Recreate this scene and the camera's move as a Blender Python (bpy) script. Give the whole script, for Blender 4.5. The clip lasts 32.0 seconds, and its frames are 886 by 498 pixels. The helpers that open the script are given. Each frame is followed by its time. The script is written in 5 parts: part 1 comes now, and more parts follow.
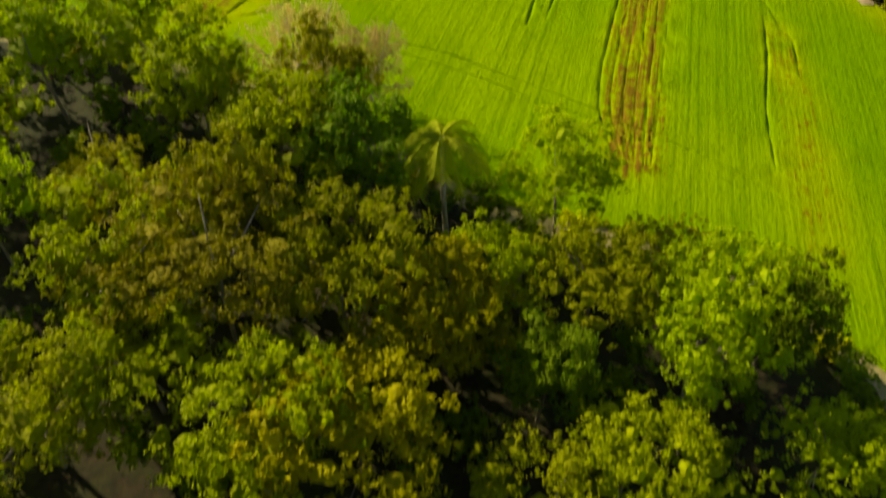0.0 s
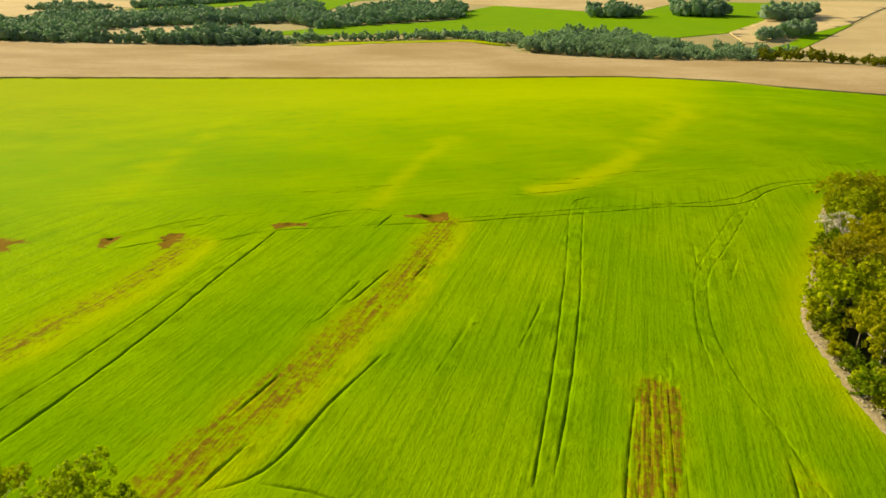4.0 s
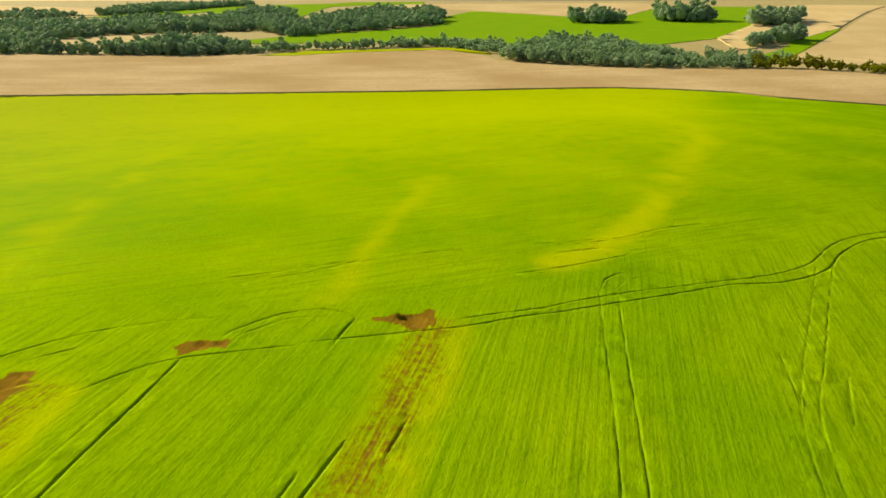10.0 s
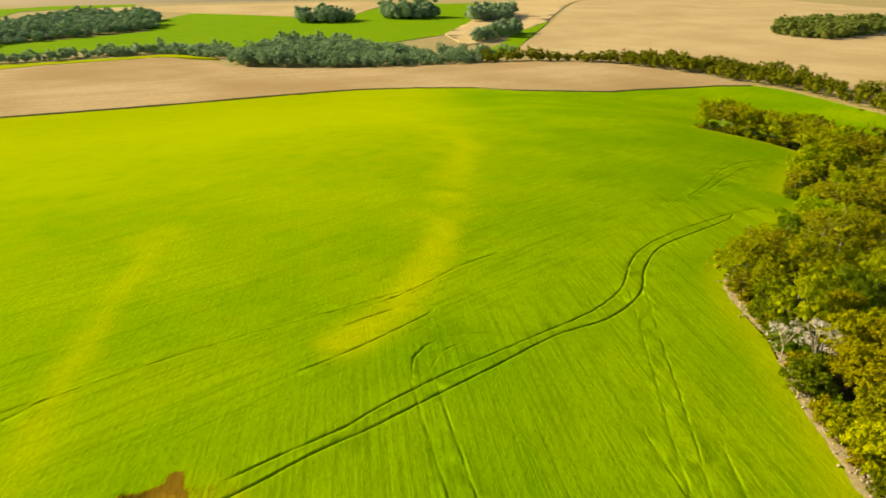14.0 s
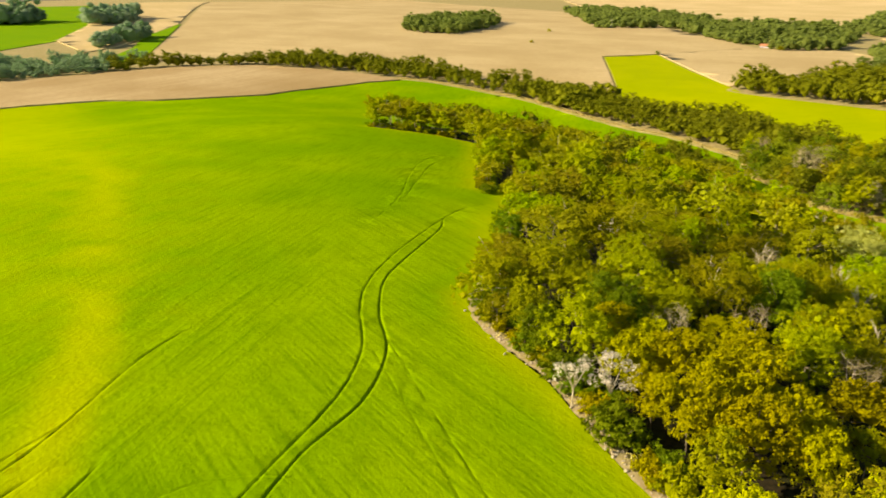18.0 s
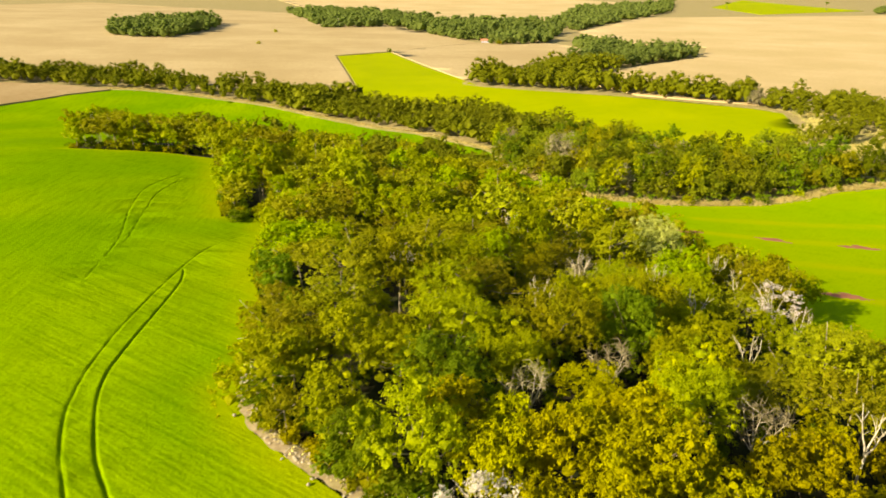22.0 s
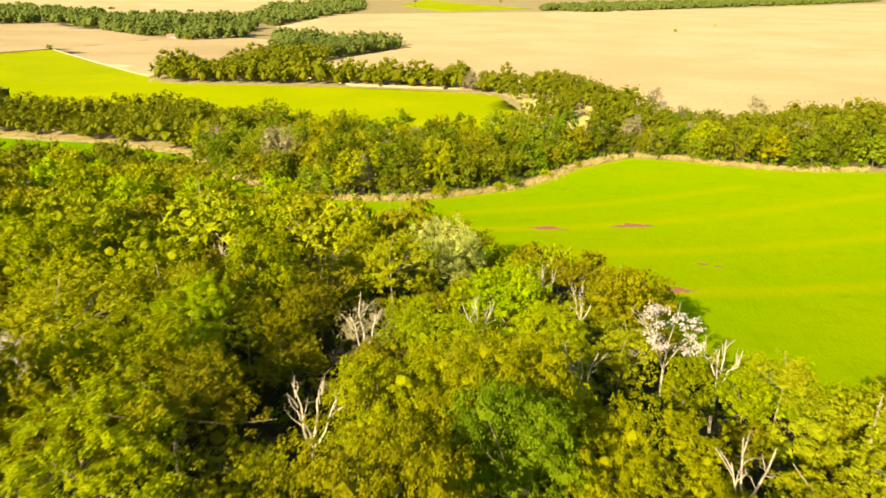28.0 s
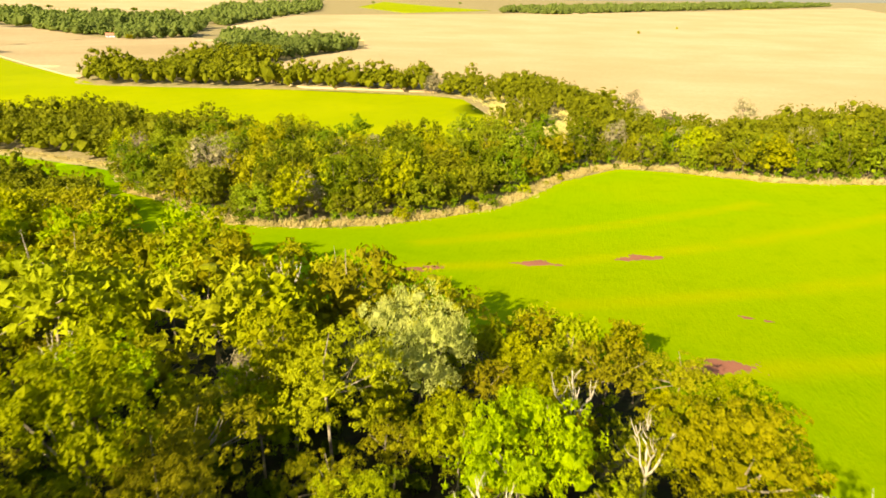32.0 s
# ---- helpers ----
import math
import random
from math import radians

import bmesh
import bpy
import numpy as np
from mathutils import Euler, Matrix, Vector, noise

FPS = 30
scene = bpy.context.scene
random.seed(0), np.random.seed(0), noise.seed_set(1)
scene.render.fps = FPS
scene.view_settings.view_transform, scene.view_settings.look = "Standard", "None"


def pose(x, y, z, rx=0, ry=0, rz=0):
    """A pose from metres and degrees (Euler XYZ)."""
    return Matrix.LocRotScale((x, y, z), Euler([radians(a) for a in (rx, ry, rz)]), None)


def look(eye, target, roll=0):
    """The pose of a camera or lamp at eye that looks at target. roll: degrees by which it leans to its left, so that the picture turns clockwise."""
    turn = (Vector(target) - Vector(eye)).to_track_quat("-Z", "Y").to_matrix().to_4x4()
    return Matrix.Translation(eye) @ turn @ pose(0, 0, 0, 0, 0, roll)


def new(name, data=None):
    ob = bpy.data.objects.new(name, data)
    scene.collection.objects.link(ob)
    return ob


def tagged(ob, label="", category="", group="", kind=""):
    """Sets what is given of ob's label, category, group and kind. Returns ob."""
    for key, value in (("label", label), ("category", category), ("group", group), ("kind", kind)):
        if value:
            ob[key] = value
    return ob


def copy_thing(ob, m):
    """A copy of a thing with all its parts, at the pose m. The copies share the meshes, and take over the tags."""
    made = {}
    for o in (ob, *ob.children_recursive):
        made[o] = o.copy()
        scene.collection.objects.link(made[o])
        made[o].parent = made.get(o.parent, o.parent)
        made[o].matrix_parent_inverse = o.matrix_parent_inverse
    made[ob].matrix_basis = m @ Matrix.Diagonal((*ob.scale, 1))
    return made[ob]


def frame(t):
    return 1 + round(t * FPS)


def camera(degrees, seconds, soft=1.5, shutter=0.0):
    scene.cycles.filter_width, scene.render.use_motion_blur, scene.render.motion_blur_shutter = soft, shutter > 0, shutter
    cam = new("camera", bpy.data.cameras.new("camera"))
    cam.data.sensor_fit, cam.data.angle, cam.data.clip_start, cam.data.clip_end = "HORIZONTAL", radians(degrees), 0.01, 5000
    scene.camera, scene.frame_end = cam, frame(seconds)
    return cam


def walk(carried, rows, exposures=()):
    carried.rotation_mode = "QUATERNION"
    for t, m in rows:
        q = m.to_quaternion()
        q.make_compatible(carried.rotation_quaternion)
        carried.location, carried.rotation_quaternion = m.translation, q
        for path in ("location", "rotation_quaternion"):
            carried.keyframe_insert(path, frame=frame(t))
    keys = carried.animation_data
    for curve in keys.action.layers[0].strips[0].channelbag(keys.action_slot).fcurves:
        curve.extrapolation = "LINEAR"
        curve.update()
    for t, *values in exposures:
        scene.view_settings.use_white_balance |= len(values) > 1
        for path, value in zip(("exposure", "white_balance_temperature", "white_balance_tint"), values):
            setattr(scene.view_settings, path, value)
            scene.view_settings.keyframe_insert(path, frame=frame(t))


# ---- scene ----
cam = camera(64.32, 32.0, soft=1.65, shutter=0.7)
# seconds, x, y, z, pitch, roll, yaw
PATH = [
    (0.0, 0.00, 0.00, 44.00, -45.29, 0.13, -0.00),
    (0.5, 0.13, 1.57, 45.79, -40.69, 0.13, 0.01),
    (1.0, 0.24, 3.07, 47.47, -35.79, 0.43, -0.01),
    (1.5, 0.31, 4.75, 49.22, -30.70, 0.48, -0.04),
    (2.0, 0.32, 6.85, 51.13, -25.85, 0.50, -0.08),
    (2.5, 0.29, 9.11, 52.83, -21.89, 0.44, -0.10),
    (3.0, 0.12, 11.39, 53.59, -20.74, 0.35, -0.14),
    (3.5, 0.01, 13.91, 53.84, -20.74, 0.31, -0.12),
    (5.5, -0.25, 27.22, 54.27, -20.77, 0.07, -0.23),
    (6.0, -0.38, 31.25, 54.20, -20.72, 0.04, -0.39),
    (6.5, -0.46, 35.29, 54.14, -20.67, 0.02, -0.62),
    (7.0, -0.48, 39.61, 54.19, -20.64, -0.02, -1.23),
    (7.5, -0.62, 44.04, 54.15, -20.58, -0.07, -1.41),
    (8.0, -0.64, 48.51, 54.11, -20.51, -0.09, -1.48),
    (8.5, -0.64, 52.98, 54.10, -20.46, -0.12, -1.56),
    (9.0, -0.64, 57.45, 54.12, -20.43, -0.12, -1.60),
    (9.5, -0.60, 62.07, 54.15, -20.39, -0.05, -1.67),
    (10.0, -0.51, 66.85, 54.10, -20.38, 0.02, -1.80),
    (10.5, -0.39, 71.57, 54.06, -20.33, 0.02, -2.25),
    (11.0, -0.07, 76.14, 53.99, -20.29, -0.04, -2.79),
    (11.5, 0.50, 80.64, 53.97, -20.30, -0.16, -5.07),
    (12.0, 0.87, 85.17, 53.93, -20.32, -0.29, -8.25),
    (12.5, 1.19, 89.72, 53.89, -20.33, -0.41, -11.22),
    (13.0, 1.70, 94.31, 53.81, -20.40, -0.51, -15.06),
    (13.5, 2.32, 98.97, 53.64, -20.47, -0.60, -19.14),
    (15.5, 8.36, 116.96, 50.76, -20.40, -0.33, -31.46),
    (16.0, 10.12, 121.01, 50.33, -20.41, -0.47, -35.23),
    (16.5, 11.91, 125.08, 50.02, -20.46, -0.55, -39.46),
    (17.0, 13.93, 129.03, 49.62, -20.49, -0.53, -43.21),
    (17.5, 16.22, 132.96, 49.14, -20.54, -0.51, -46.91),
    (18.0, 18.90, 136.69, 48.66, -20.56, -0.50, -50.45),
    (18.5, 21.77, 140.18, 48.22, -20.60, -0.53, -54.04),
    (19.0, 24.77, 143.39, 47.70, -20.62, -0.57, -57.61),
    (19.5, 27.98, 146.48, 47.07, -20.65, -0.62, -61.09),
    (20.0, 31.37, 149.35, 46.37, -20.66, -0.63, -63.68),
    (20.5, 34.96, 151.90, 45.58, -20.64, -0.60, -65.63),
    (21.0, 38.75, 154.20, 44.78, -20.60, -0.56, -67.64),
    (21.5, 42.72, 156.29, 43.87, -20.59, -0.56, -69.64),
    (22.0, 46.84, 158.27, 42.89, -20.55, -0.55, -71.65),
    (22.5, 50.91, 159.99, 41.92, -20.51, -0.49, -73.89),
    (23.0, 54.96, 161.54, 40.96, -20.49, -0.47, -76.54),
    (23.5, 58.86, 162.99, 39.92, -20.48, -0.40, -79.18),
    (24.0, 62.96, 164.27, 38.85, -20.47, -0.37, -81.87),
    (24.5, 67.29, 165.50, 37.79, -20.47, -0.35, -84.43),
    (25.0, 71.71, 166.56, 36.66, -20.47, -0.29, -86.62),
    (25.5, 76.14, 167.53, 35.49, -20.46, -0.24, -88.37),
    (27.5, 95.14, 169.74, 29.29, -20.40, 0.16, -93.88),
    (28.0, 100.08, 169.81, 27.87, -20.41, 0.20, -95.28),
    (28.5, 105.17, 169.79, 26.81, -20.37, 0.29, -95.92),
    (29.0, 110.27, 169.57, 26.05, -20.33, 0.39, -96.18),
    (29.5, 115.23, 169.29, 25.28, -20.25, 0.46, -96.59),
    (30.0, 120.09, 168.88, 24.53, -20.19, 0.51, -97.09),
    (30.5, 124.96, 168.44, 23.89, -20.16, 0.55, -97.50),
    (31.0, 129.72, 167.96, 23.33, -20.14, 0.61, -97.89),
    (31.5, 134.52, 167.47, 22.80, -20.13, 0.64, -98.26),
    (32.0, 139.27, 166.82, 22.26, -20.14, 0.66, -98.63),
]
walk(cam, [(t, pose(x, y, z, 90 + pitch, 0, yaw) @ pose(0, 0, 0, 0, 0, roll)) for t, x, y, z, pitch, roll, yaw in PATH],
     exposures=[(0.0, 0.55, 7600, 4.0), (1.5, 0.6, 7700, 4.0), (3.0, 0.62, 7700, 2.0), (9.0, 0.62, 7700, 2.0), (13.0, 0.64, 8100, 5.0), (16.0, 0.7, 8000, 8.0), (20.0, 0.85, 7800, 6.5), (24.0, 1.0, 7700, 6.5), (28.0, 1.15, 7700, 8.5), (32.0, 1.22, 7700, 9.5)])

# ---------------------------------------------------------------- sky and sun
SUN_ELEVATION, SUN_TOWARDS = 28.0, Vector((-0.8, 0.6, 0.0)).normalized()
world = bpy.data.worlds.new("sky")
scene.world = world
world.use_nodes = True
sky = world.node_tree.nodes.new("ShaderNodeTexSky")
sky.sky_type = "NISHITA"
sky.sun_disc = False
sky.sun_elevation = radians(SUN_ELEVATION)
sky.sun_rotation = math.atan2(SUN_TOWARDS.x, SUN_TOWARDS.y)
world.node_tree.nodes["Background"].inputs[1].default_value = 0.07
world.node_tree.links.new(sky.outputs[0], world.node_tree.nodes["Background"].inputs[0])
sun_data = bpy.data.lights.new("sun", "SUN")
sun_data.energy, sun_data.angle, sun_data.color = 5.0, radians(0.6), (1.0, 0.9, 0.68)
sun = new("sun", sun_data)
towards = SUN_TOWARDS * math.cos(radians(SUN_ELEVATION)) + Vector((0, 0, math.sin(radians(SUN_ELEVATION))))
sun.matrix_world = look(towards * 400, (0, 0, 0))

# ---------------------------------------------------------------- lie of the land
NEAR_HILLS = [5.4, 3.1, 2.8, 1.6, -0.2, -1.0, -4.6, 7.2, -1.0, -1.0, -1.3, -3.0, 0.9, -1.6, 6.0, 2.3, 5.7, 4.3, -2.4, -1.5, -1.9, 1.7, 2.5, 2.9, 2.4, 0.7, -0.5, -3.5, 1.5, 4.2, 4.0, 3.7, 4.9, 2.4, -7.5, 0.8, 2.3, 3.1, 4.2, 5.4, 2.4, -9.5]
FAR_HILLS = [31.9, 16.6, -17.1, -0.5, 1.2, -6.3, -3.1, 46.5, 10.8, -26.2, 3.3, 1.6, -1.4, 0.3, 14.9, -25.0, -5.7, 7.5, -12.9, 4.7, 6.4, -5.2, -20.7, 26.7, 6.3, -18.9, 7.5, 7.6, 6.2, 6.3, 22.8, 3.8, -2.1, 8.8, 3.6, 6.4, 2.6, -3.0, -1.5, 8.6, 7.7, 0.5, 1.7, -1.7, -6.2, -1.3, 6.0, 3.9, -0.1]
NEAR_X, NEAR_Y = [a.ravel() for a in np.meshgrid(np.linspace(-80, 420, 7), np.linspace(-20, 430, 6))]
FAR_X, FAR_Y = [a.ravel() for a in np.meshgrid(np.linspace(-1000, 3600, 7), np.linspace(-800, 3400, 7))]


def height(x, y):
    """The ground's height: low broad hills, and finer swells near the forest."""
    x, y = np.atleast_1d(np.asarray(x, float)), np.atleast_1d(np.asarray(y, float))
    z = np.full(x.shape, -20.5)
    for hx, hy, w in zip(NEAR_X, NEAR_Y, NEAR_HILLS):
        z += w * np.exp(-((x - hx) ** 2 + (y - hy) ** 2) / (2 * 95.0 ** 2))
    for hx, hy, w in zip(FAR_X, FAR_Y, FAR_HILLS):
        z += w * np.exp(-((x - hx) ** 2 + (y - hy) ** 2) / (2 * 800.0 ** 2))
    return z


def ground_at(x, y):
    near = np.exp(-((x - NEAR_X) ** 2 + (y - NEAR_Y) ** 2) / (2 * 95.0 ** 2)) @ np.array(NEAR_HILLS)
    return float(near + np.exp(-((x - FAR_X) ** 2 + (y - FAR_Y) ** 2) / (2 * 800.0 ** 2)) @ np.array(FAR_HILLS) - 20.5)


def inside(px, py, loop):
    """Which points lie within the closed outline."""
    px, py = np.asarray(px, float), np.asarray(py, float)
    hit = np.zeros(px.shape, bool)
    for (x0, y0), (x1, y1) in zip(loop, loop[1:] + loop[:1]):
        if y0 != y1:
            hit ^= ((y0 > py) != (y1 > py)) & (px < (x1 - x0) * (py - y0) / (y1 - y0) + x0)
    return hit


def away(px, py, line):
    """The distance of points from an open line."""
    px, py = np.asarray(px, float), np.asarray(py, float)
    best = np.full(px.shape, 1e9)
    for (x0, y0), (x1, y1) in zip(line, line[1:]):
        dx, dy = x1 - x0, y1 - y0
        s = np.clip(((px - x0) * dx + (py - y0) * dy) / (dx * dx + dy * dy + 1e-9), 0, 1)
        best = np.minimum(best, np.hypot(px - x0 - s * dx, py - y0 - s * dy))
    return best


def smooth_line(points, step):
    """An open Catmull-Rom curve through the points, cut into even steps."""
    p = [Vector((a, b)) for a, b in points]
    p = [2 * p[0] - p[1]] + p + [2 * p[-1] - p[-2]]
    out = []
    for a, b, c, d in zip(p, p[1:], p[2:], p[3:]):
        n = max(1, int((c - b).length / step))
        for k in range(n):
            t = k / n
            q = 0.5 * (2 * b + (c - a) * t + (2 * a - 5 * b + 4 * c - d) * t * t + (3 * b - a - 3 * c + d) * t ** 3)
            out.append((q.x, q.y))
    return out + [(p[-2].x, p[-2].y)]


def smooth_loop(points, step):
    return smooth_line(list(points) + [points[0]], step)[:-1]


def cut_loop(points, step):
    """A closed outline with straight sides, cut into even steps."""
    out = []
    for (x0, y0), (x1, y1) in zip(points, points[1:] + points[:1]):
        n = max(1, int(math.hypot(x1 - x0, y1 - y0) / step))
        out += [(x0 + (x1 - x0) * k / n, y0 + (y1 - y0) * k / n) for k in range(n)]
    return out


def beside(line, d):
    """The line moved d metres to its left."""
    out = []
    for k, (x, y) in enumerate(line):
        (x0, y0), (x1, y1) = line[max(k - 1, 0)], line[min(k + 1, len(line) - 1)]
        l = math.hypot(x1 - x0, y1 - y0) + 1e-9
        out.append((x - (y1 - y0) / l * d, y + (x1 - x0) / l * d))
    return out


# ---------------------------------------------------------------- materials
def material(name):
    m = bpy.data.materials.new(name)
    m.use_nodes = True
    nt = m.node_tree
    return m, nt, nt.nodes, nt.nodes["Principled BSDF"]


def put(nt, value, socket):
    if isinstance(value, bpy.types.NodeSocket):
        nt.links.new(value, socket)
    else:
        socket.default_value = value


def noise_node(nt, scale, detail=3.0, rough=0.55, stretch=None, turn=0.0):
    """Noise over the ground in metres: scale is how many lumps a metre."""
    geo = nt.nodes.new("ShaderNodeNewGeometry")
    n = nt.nodes.new("ShaderNodeTexNoise")
    n.inputs["Scale"].default_value, n.inputs["Detail"].default_value, n.inputs["Roughness"].default_value = scale, detail, rough
    vec = geo.outputs["Position"]
    if stretch:
        mp = nt.nodes.new("ShaderNodeMapping")
        mp.inputs["Rotation"].default_value = (0, 0, radians(turn))
        mp2 = nt.nodes.new("ShaderNodeMapping")
        mp2.inputs["Scale"].default_value = stretch
        nt.links.new(vec, mp.inputs[0])
        nt.links.new(mp.outputs[0], mp2.inputs[0])
        vec = mp2.outputs[0]
    nt.links.new(vec, n.inputs["Vector"])
    return n.outputs["Fac"]


def ramp(nt, fac, lo, hi):
    r = nt.nodes.new("ShaderNodeMapRange")
    r.interpolation_type = "SMOOTHSTEP"
    r.inputs["From Min"].default_value, r.inputs["From Max"].default_value = lo, hi
    nt.links.new(fac, r.inputs["Value"])
    return r.outputs["Result"]


def blend(nt, fac, a, b, mode="MIX"):
    m = nt.nodes.new("ShaderNodeMix")
    m.data_type, m.blend_type = "RGBA", mode
    put(nt, fac, m.inputs["Factor"])
    put(nt, a, m.inputs["A"])
    put(nt, b, m.inputs["B"])
    return m.outputs["Result"]


def maths(nt, op, a, b=0.0):
    m = nt.nodes.new("ShaderNodeMath")
    m.operation = op
    put(nt, a, m.inputs[0])
    put(nt, b, m.inputs[1])
    return m.outputs[0]


def relief(nt, bsdf, h, strength, distance):
    b = nt.nodes.new("ShaderNodeBump")
    b.inputs["Strength"].default_value, b.inputs["Distance"].default_value = strength, distance
    nt.links.new(h, b.inputs["Height"])
    nt.links.new(b.outputs[0], bsdf.inputs["Normal"])


def rgb(r, g, b):
    return (r, g, b, 1.0)


def crop_material(name, main, deep, yellow, soil, turn, rows=1.0, other=None):
    """A sown field: broad tints, streaks along the rows, fine tufts; thin crop and painted haze turn yellow, bare spots
    show earth.
    """
    m, nt, nodes, bsdf = material(name)
    broad = noise_node(nt, 0.02, 4.0)
    mid = noise_node(nt, 0.16, 3.0)
    streak = noise_node(nt, 1.35, 3.0, 0.65, (1.0, 0.02, 1.0), turn)
    if other is not None:
        zone = nodes.new("ShaderNodeAttribute")
        zone.attribute_name = "zone"
        across = noise_node(nt, 1.35, 3.0, 0.65, (1.0, 0.02, 1.0), other)
        m1 = nodes.new("ShaderNodeMix")
        nt.links.new(zone.outputs["Fac"], m1.inputs["Factor"])
        nt.links.new(streak, m1.inputs["A"])
        nt.links.new(across, m1.inputs["B"])
        streak = m1.outputs["Result"]
    drill = noise_node(nt, 2.2, 2.0, 0.6, (1.0, 0.03, 1.0), turn)
    fine = noise_node(nt, 1.9, 4.0, 0.7, (1.0, 0.5, 1.0), turn)
    clod = noise_node(nt, 0.8, 4.0, 0.7)
    thin, bare = nodes.new("ShaderNodeAttribute"), nodes.new("ShaderNodeAttribute")
    thin.attribute_name, bare.attribute_name = "thin", "bare"
    col = blend(nt, maths(nt, "ADD", maths(nt, "MULTIPLY", ramp(nt, broad, 0.35, 0.68), 0.6), 0.14), rgb(*main), rgb(*yellow))
    col = blend(nt, maths(nt, "MULTIPLY", ramp(nt, mid, 0.45, 0.75), 0.28), col, rgb(*deep))
    col = blend(nt, maths(nt, "MULTIPLY", ramp(nt, streak, 0.45, 0.68), 0.42 * rows), col, rgb(*deep))
    col = blend(nt, maths(nt, "MULTIPLY", ramp(nt, fine, 0.5, 0.75), 0.5), col, rgb(*deep))
    weak = ramp(nt, maths(nt, "ADD", thin.outputs["Fac"], maths(nt, "MULTIPLY", mid, 0.5)), 0.35, 1.2)
    col = blend(nt, weak, col, rgb(yellow[0] * 1.25, yellow[1] * 1.03, yellow[2]))
    ragged = maths(nt, "ADD", maths(nt, "MULTIPLY", drill, 0.55), maths(nt, "ADD", maths(nt, "MULTIPLY", fine, 0.3), maths(nt, "MULTIPLY", clod, 0.6)))
    gone = ramp(nt, maths(nt, "ADD", bare.outputs["Fac"], ragged), 1.14, 1.4)
    col = blend(nt, gone, col, blend(nt, mid, rgb(*soil), rgb(soil[0] * 1.5, soil[1] * 1.5, soil[2] * 1.5)))
    nt.links.new(col, bsdf.inputs["Base Color"])
    bsdf.inputs["Roughness"].default_value = 0.9
    bsdf.inputs["Specular IOR Level"].default_value = 0.01
    tufts = noise_node(nt, 0.55, 3.0, 0.6)
    relief(nt, bsdf, maths(nt, "ADD", maths(nt, "ADD", maths(nt, "MULTIPLY", fine, 0.8), maths(nt, "MULTIPLY", tufts, 0.7)), maths(nt, "ADD", maths(nt, "MULTIPLY", streak, 0.6), maths(nt, "MULTIPLY", drill, 0.3))), 0.42 * (0.4 + 0.6 * rows), 0.35)
    return m


def straw_material(name, pale, dark, turn, row=0.8):
    """Ripe dry crop or stubble: long rows, broad patches, fine grain."""
    m, nt, nodes, bsdf = material(name)
    broad = noise_node(nt, 0.008, 4.0)
    streak = noise_node(nt, 0.35, 3.0, 0.6, (1.0, 0.03, 1.0), turn)
    long = noise_node(nt, 0.06, 3.0, 0.6, (1.0, 0.06, 1.0), turn)
    fine = noise_node(nt, 1.1, 3.0, 0.7)
    col = blend(nt, ramp(nt, broad, 0.3, 0.7), rgb(*pale), rgb(*dark))
    col = blend(nt, maths(nt, "MULTIPLY", ramp(nt, long, 0.45, 0.7), 0.5), col, rgb(*dark))
    col = blend(nt, maths(nt, "MULTIPLY", ramp(nt, streak, 0.45, 0.7), 0.55 * row), col, rgb(*dark))
    col = blend(nt, maths(nt, "MULTIPLY", ramp(nt, fine, 0.5, 0.75), 0.6), col, rgb(dark[0] * 0.8, dark[1] * 0.75, dark[2] * 0.7))
    grain = noise_node(nt, 0.3, 5.0, 0.7)
    col = blend(nt, maths(nt, "MULTIPLY", ramp(nt, grain, 0.42, 0.66), 0.4), col, rgb(dark[0] * 0.85, dark[1] * 0.8, dark[2] * 0.75))
    nt.links.new(col, bsdf.inputs["Base Color"])
    bsdf.inputs["Roughness"].default_value = 0.9
    bsdf.inputs["Specular IOR Level"].default_value = 0.02
    relief(nt, bsdf, maths(nt, "ADD", fine, streak), 0.5, 0.5)
    return m


def earth_material(name, light, dark, grass, cover):
    m, nt, nodes, bsdf = material(name)
    a, b, c = noise_node(nt, 0.12, 4.0), noise_node(nt, 1.4, 4.0, 0.65), noise_node(nt, 0.5, 3.0)
    col = blend(nt, ramp(nt, b, 0.3, 0.7), rgb(*light), rgb(*dark))
    col = blend(nt, maths(nt, "MULTIPLY", ramp(nt, maths(nt, "ADD", maths(nt, "MULTIPLY", a, 0.5), maths(nt, "MULTIPLY", c, 0.5)), 0.4, 0.6), cover), col, rgb(*grass))
    nt.links.new(col, bsdf.inputs["Base Color"])
    bsdf.inputs["Roughness"].default_value = 0.9
    bsdf.inputs["Specular IOR Level"].default_value = 0.15
    relief(nt, bsdf, b, 0.5, 0.15)
    return m


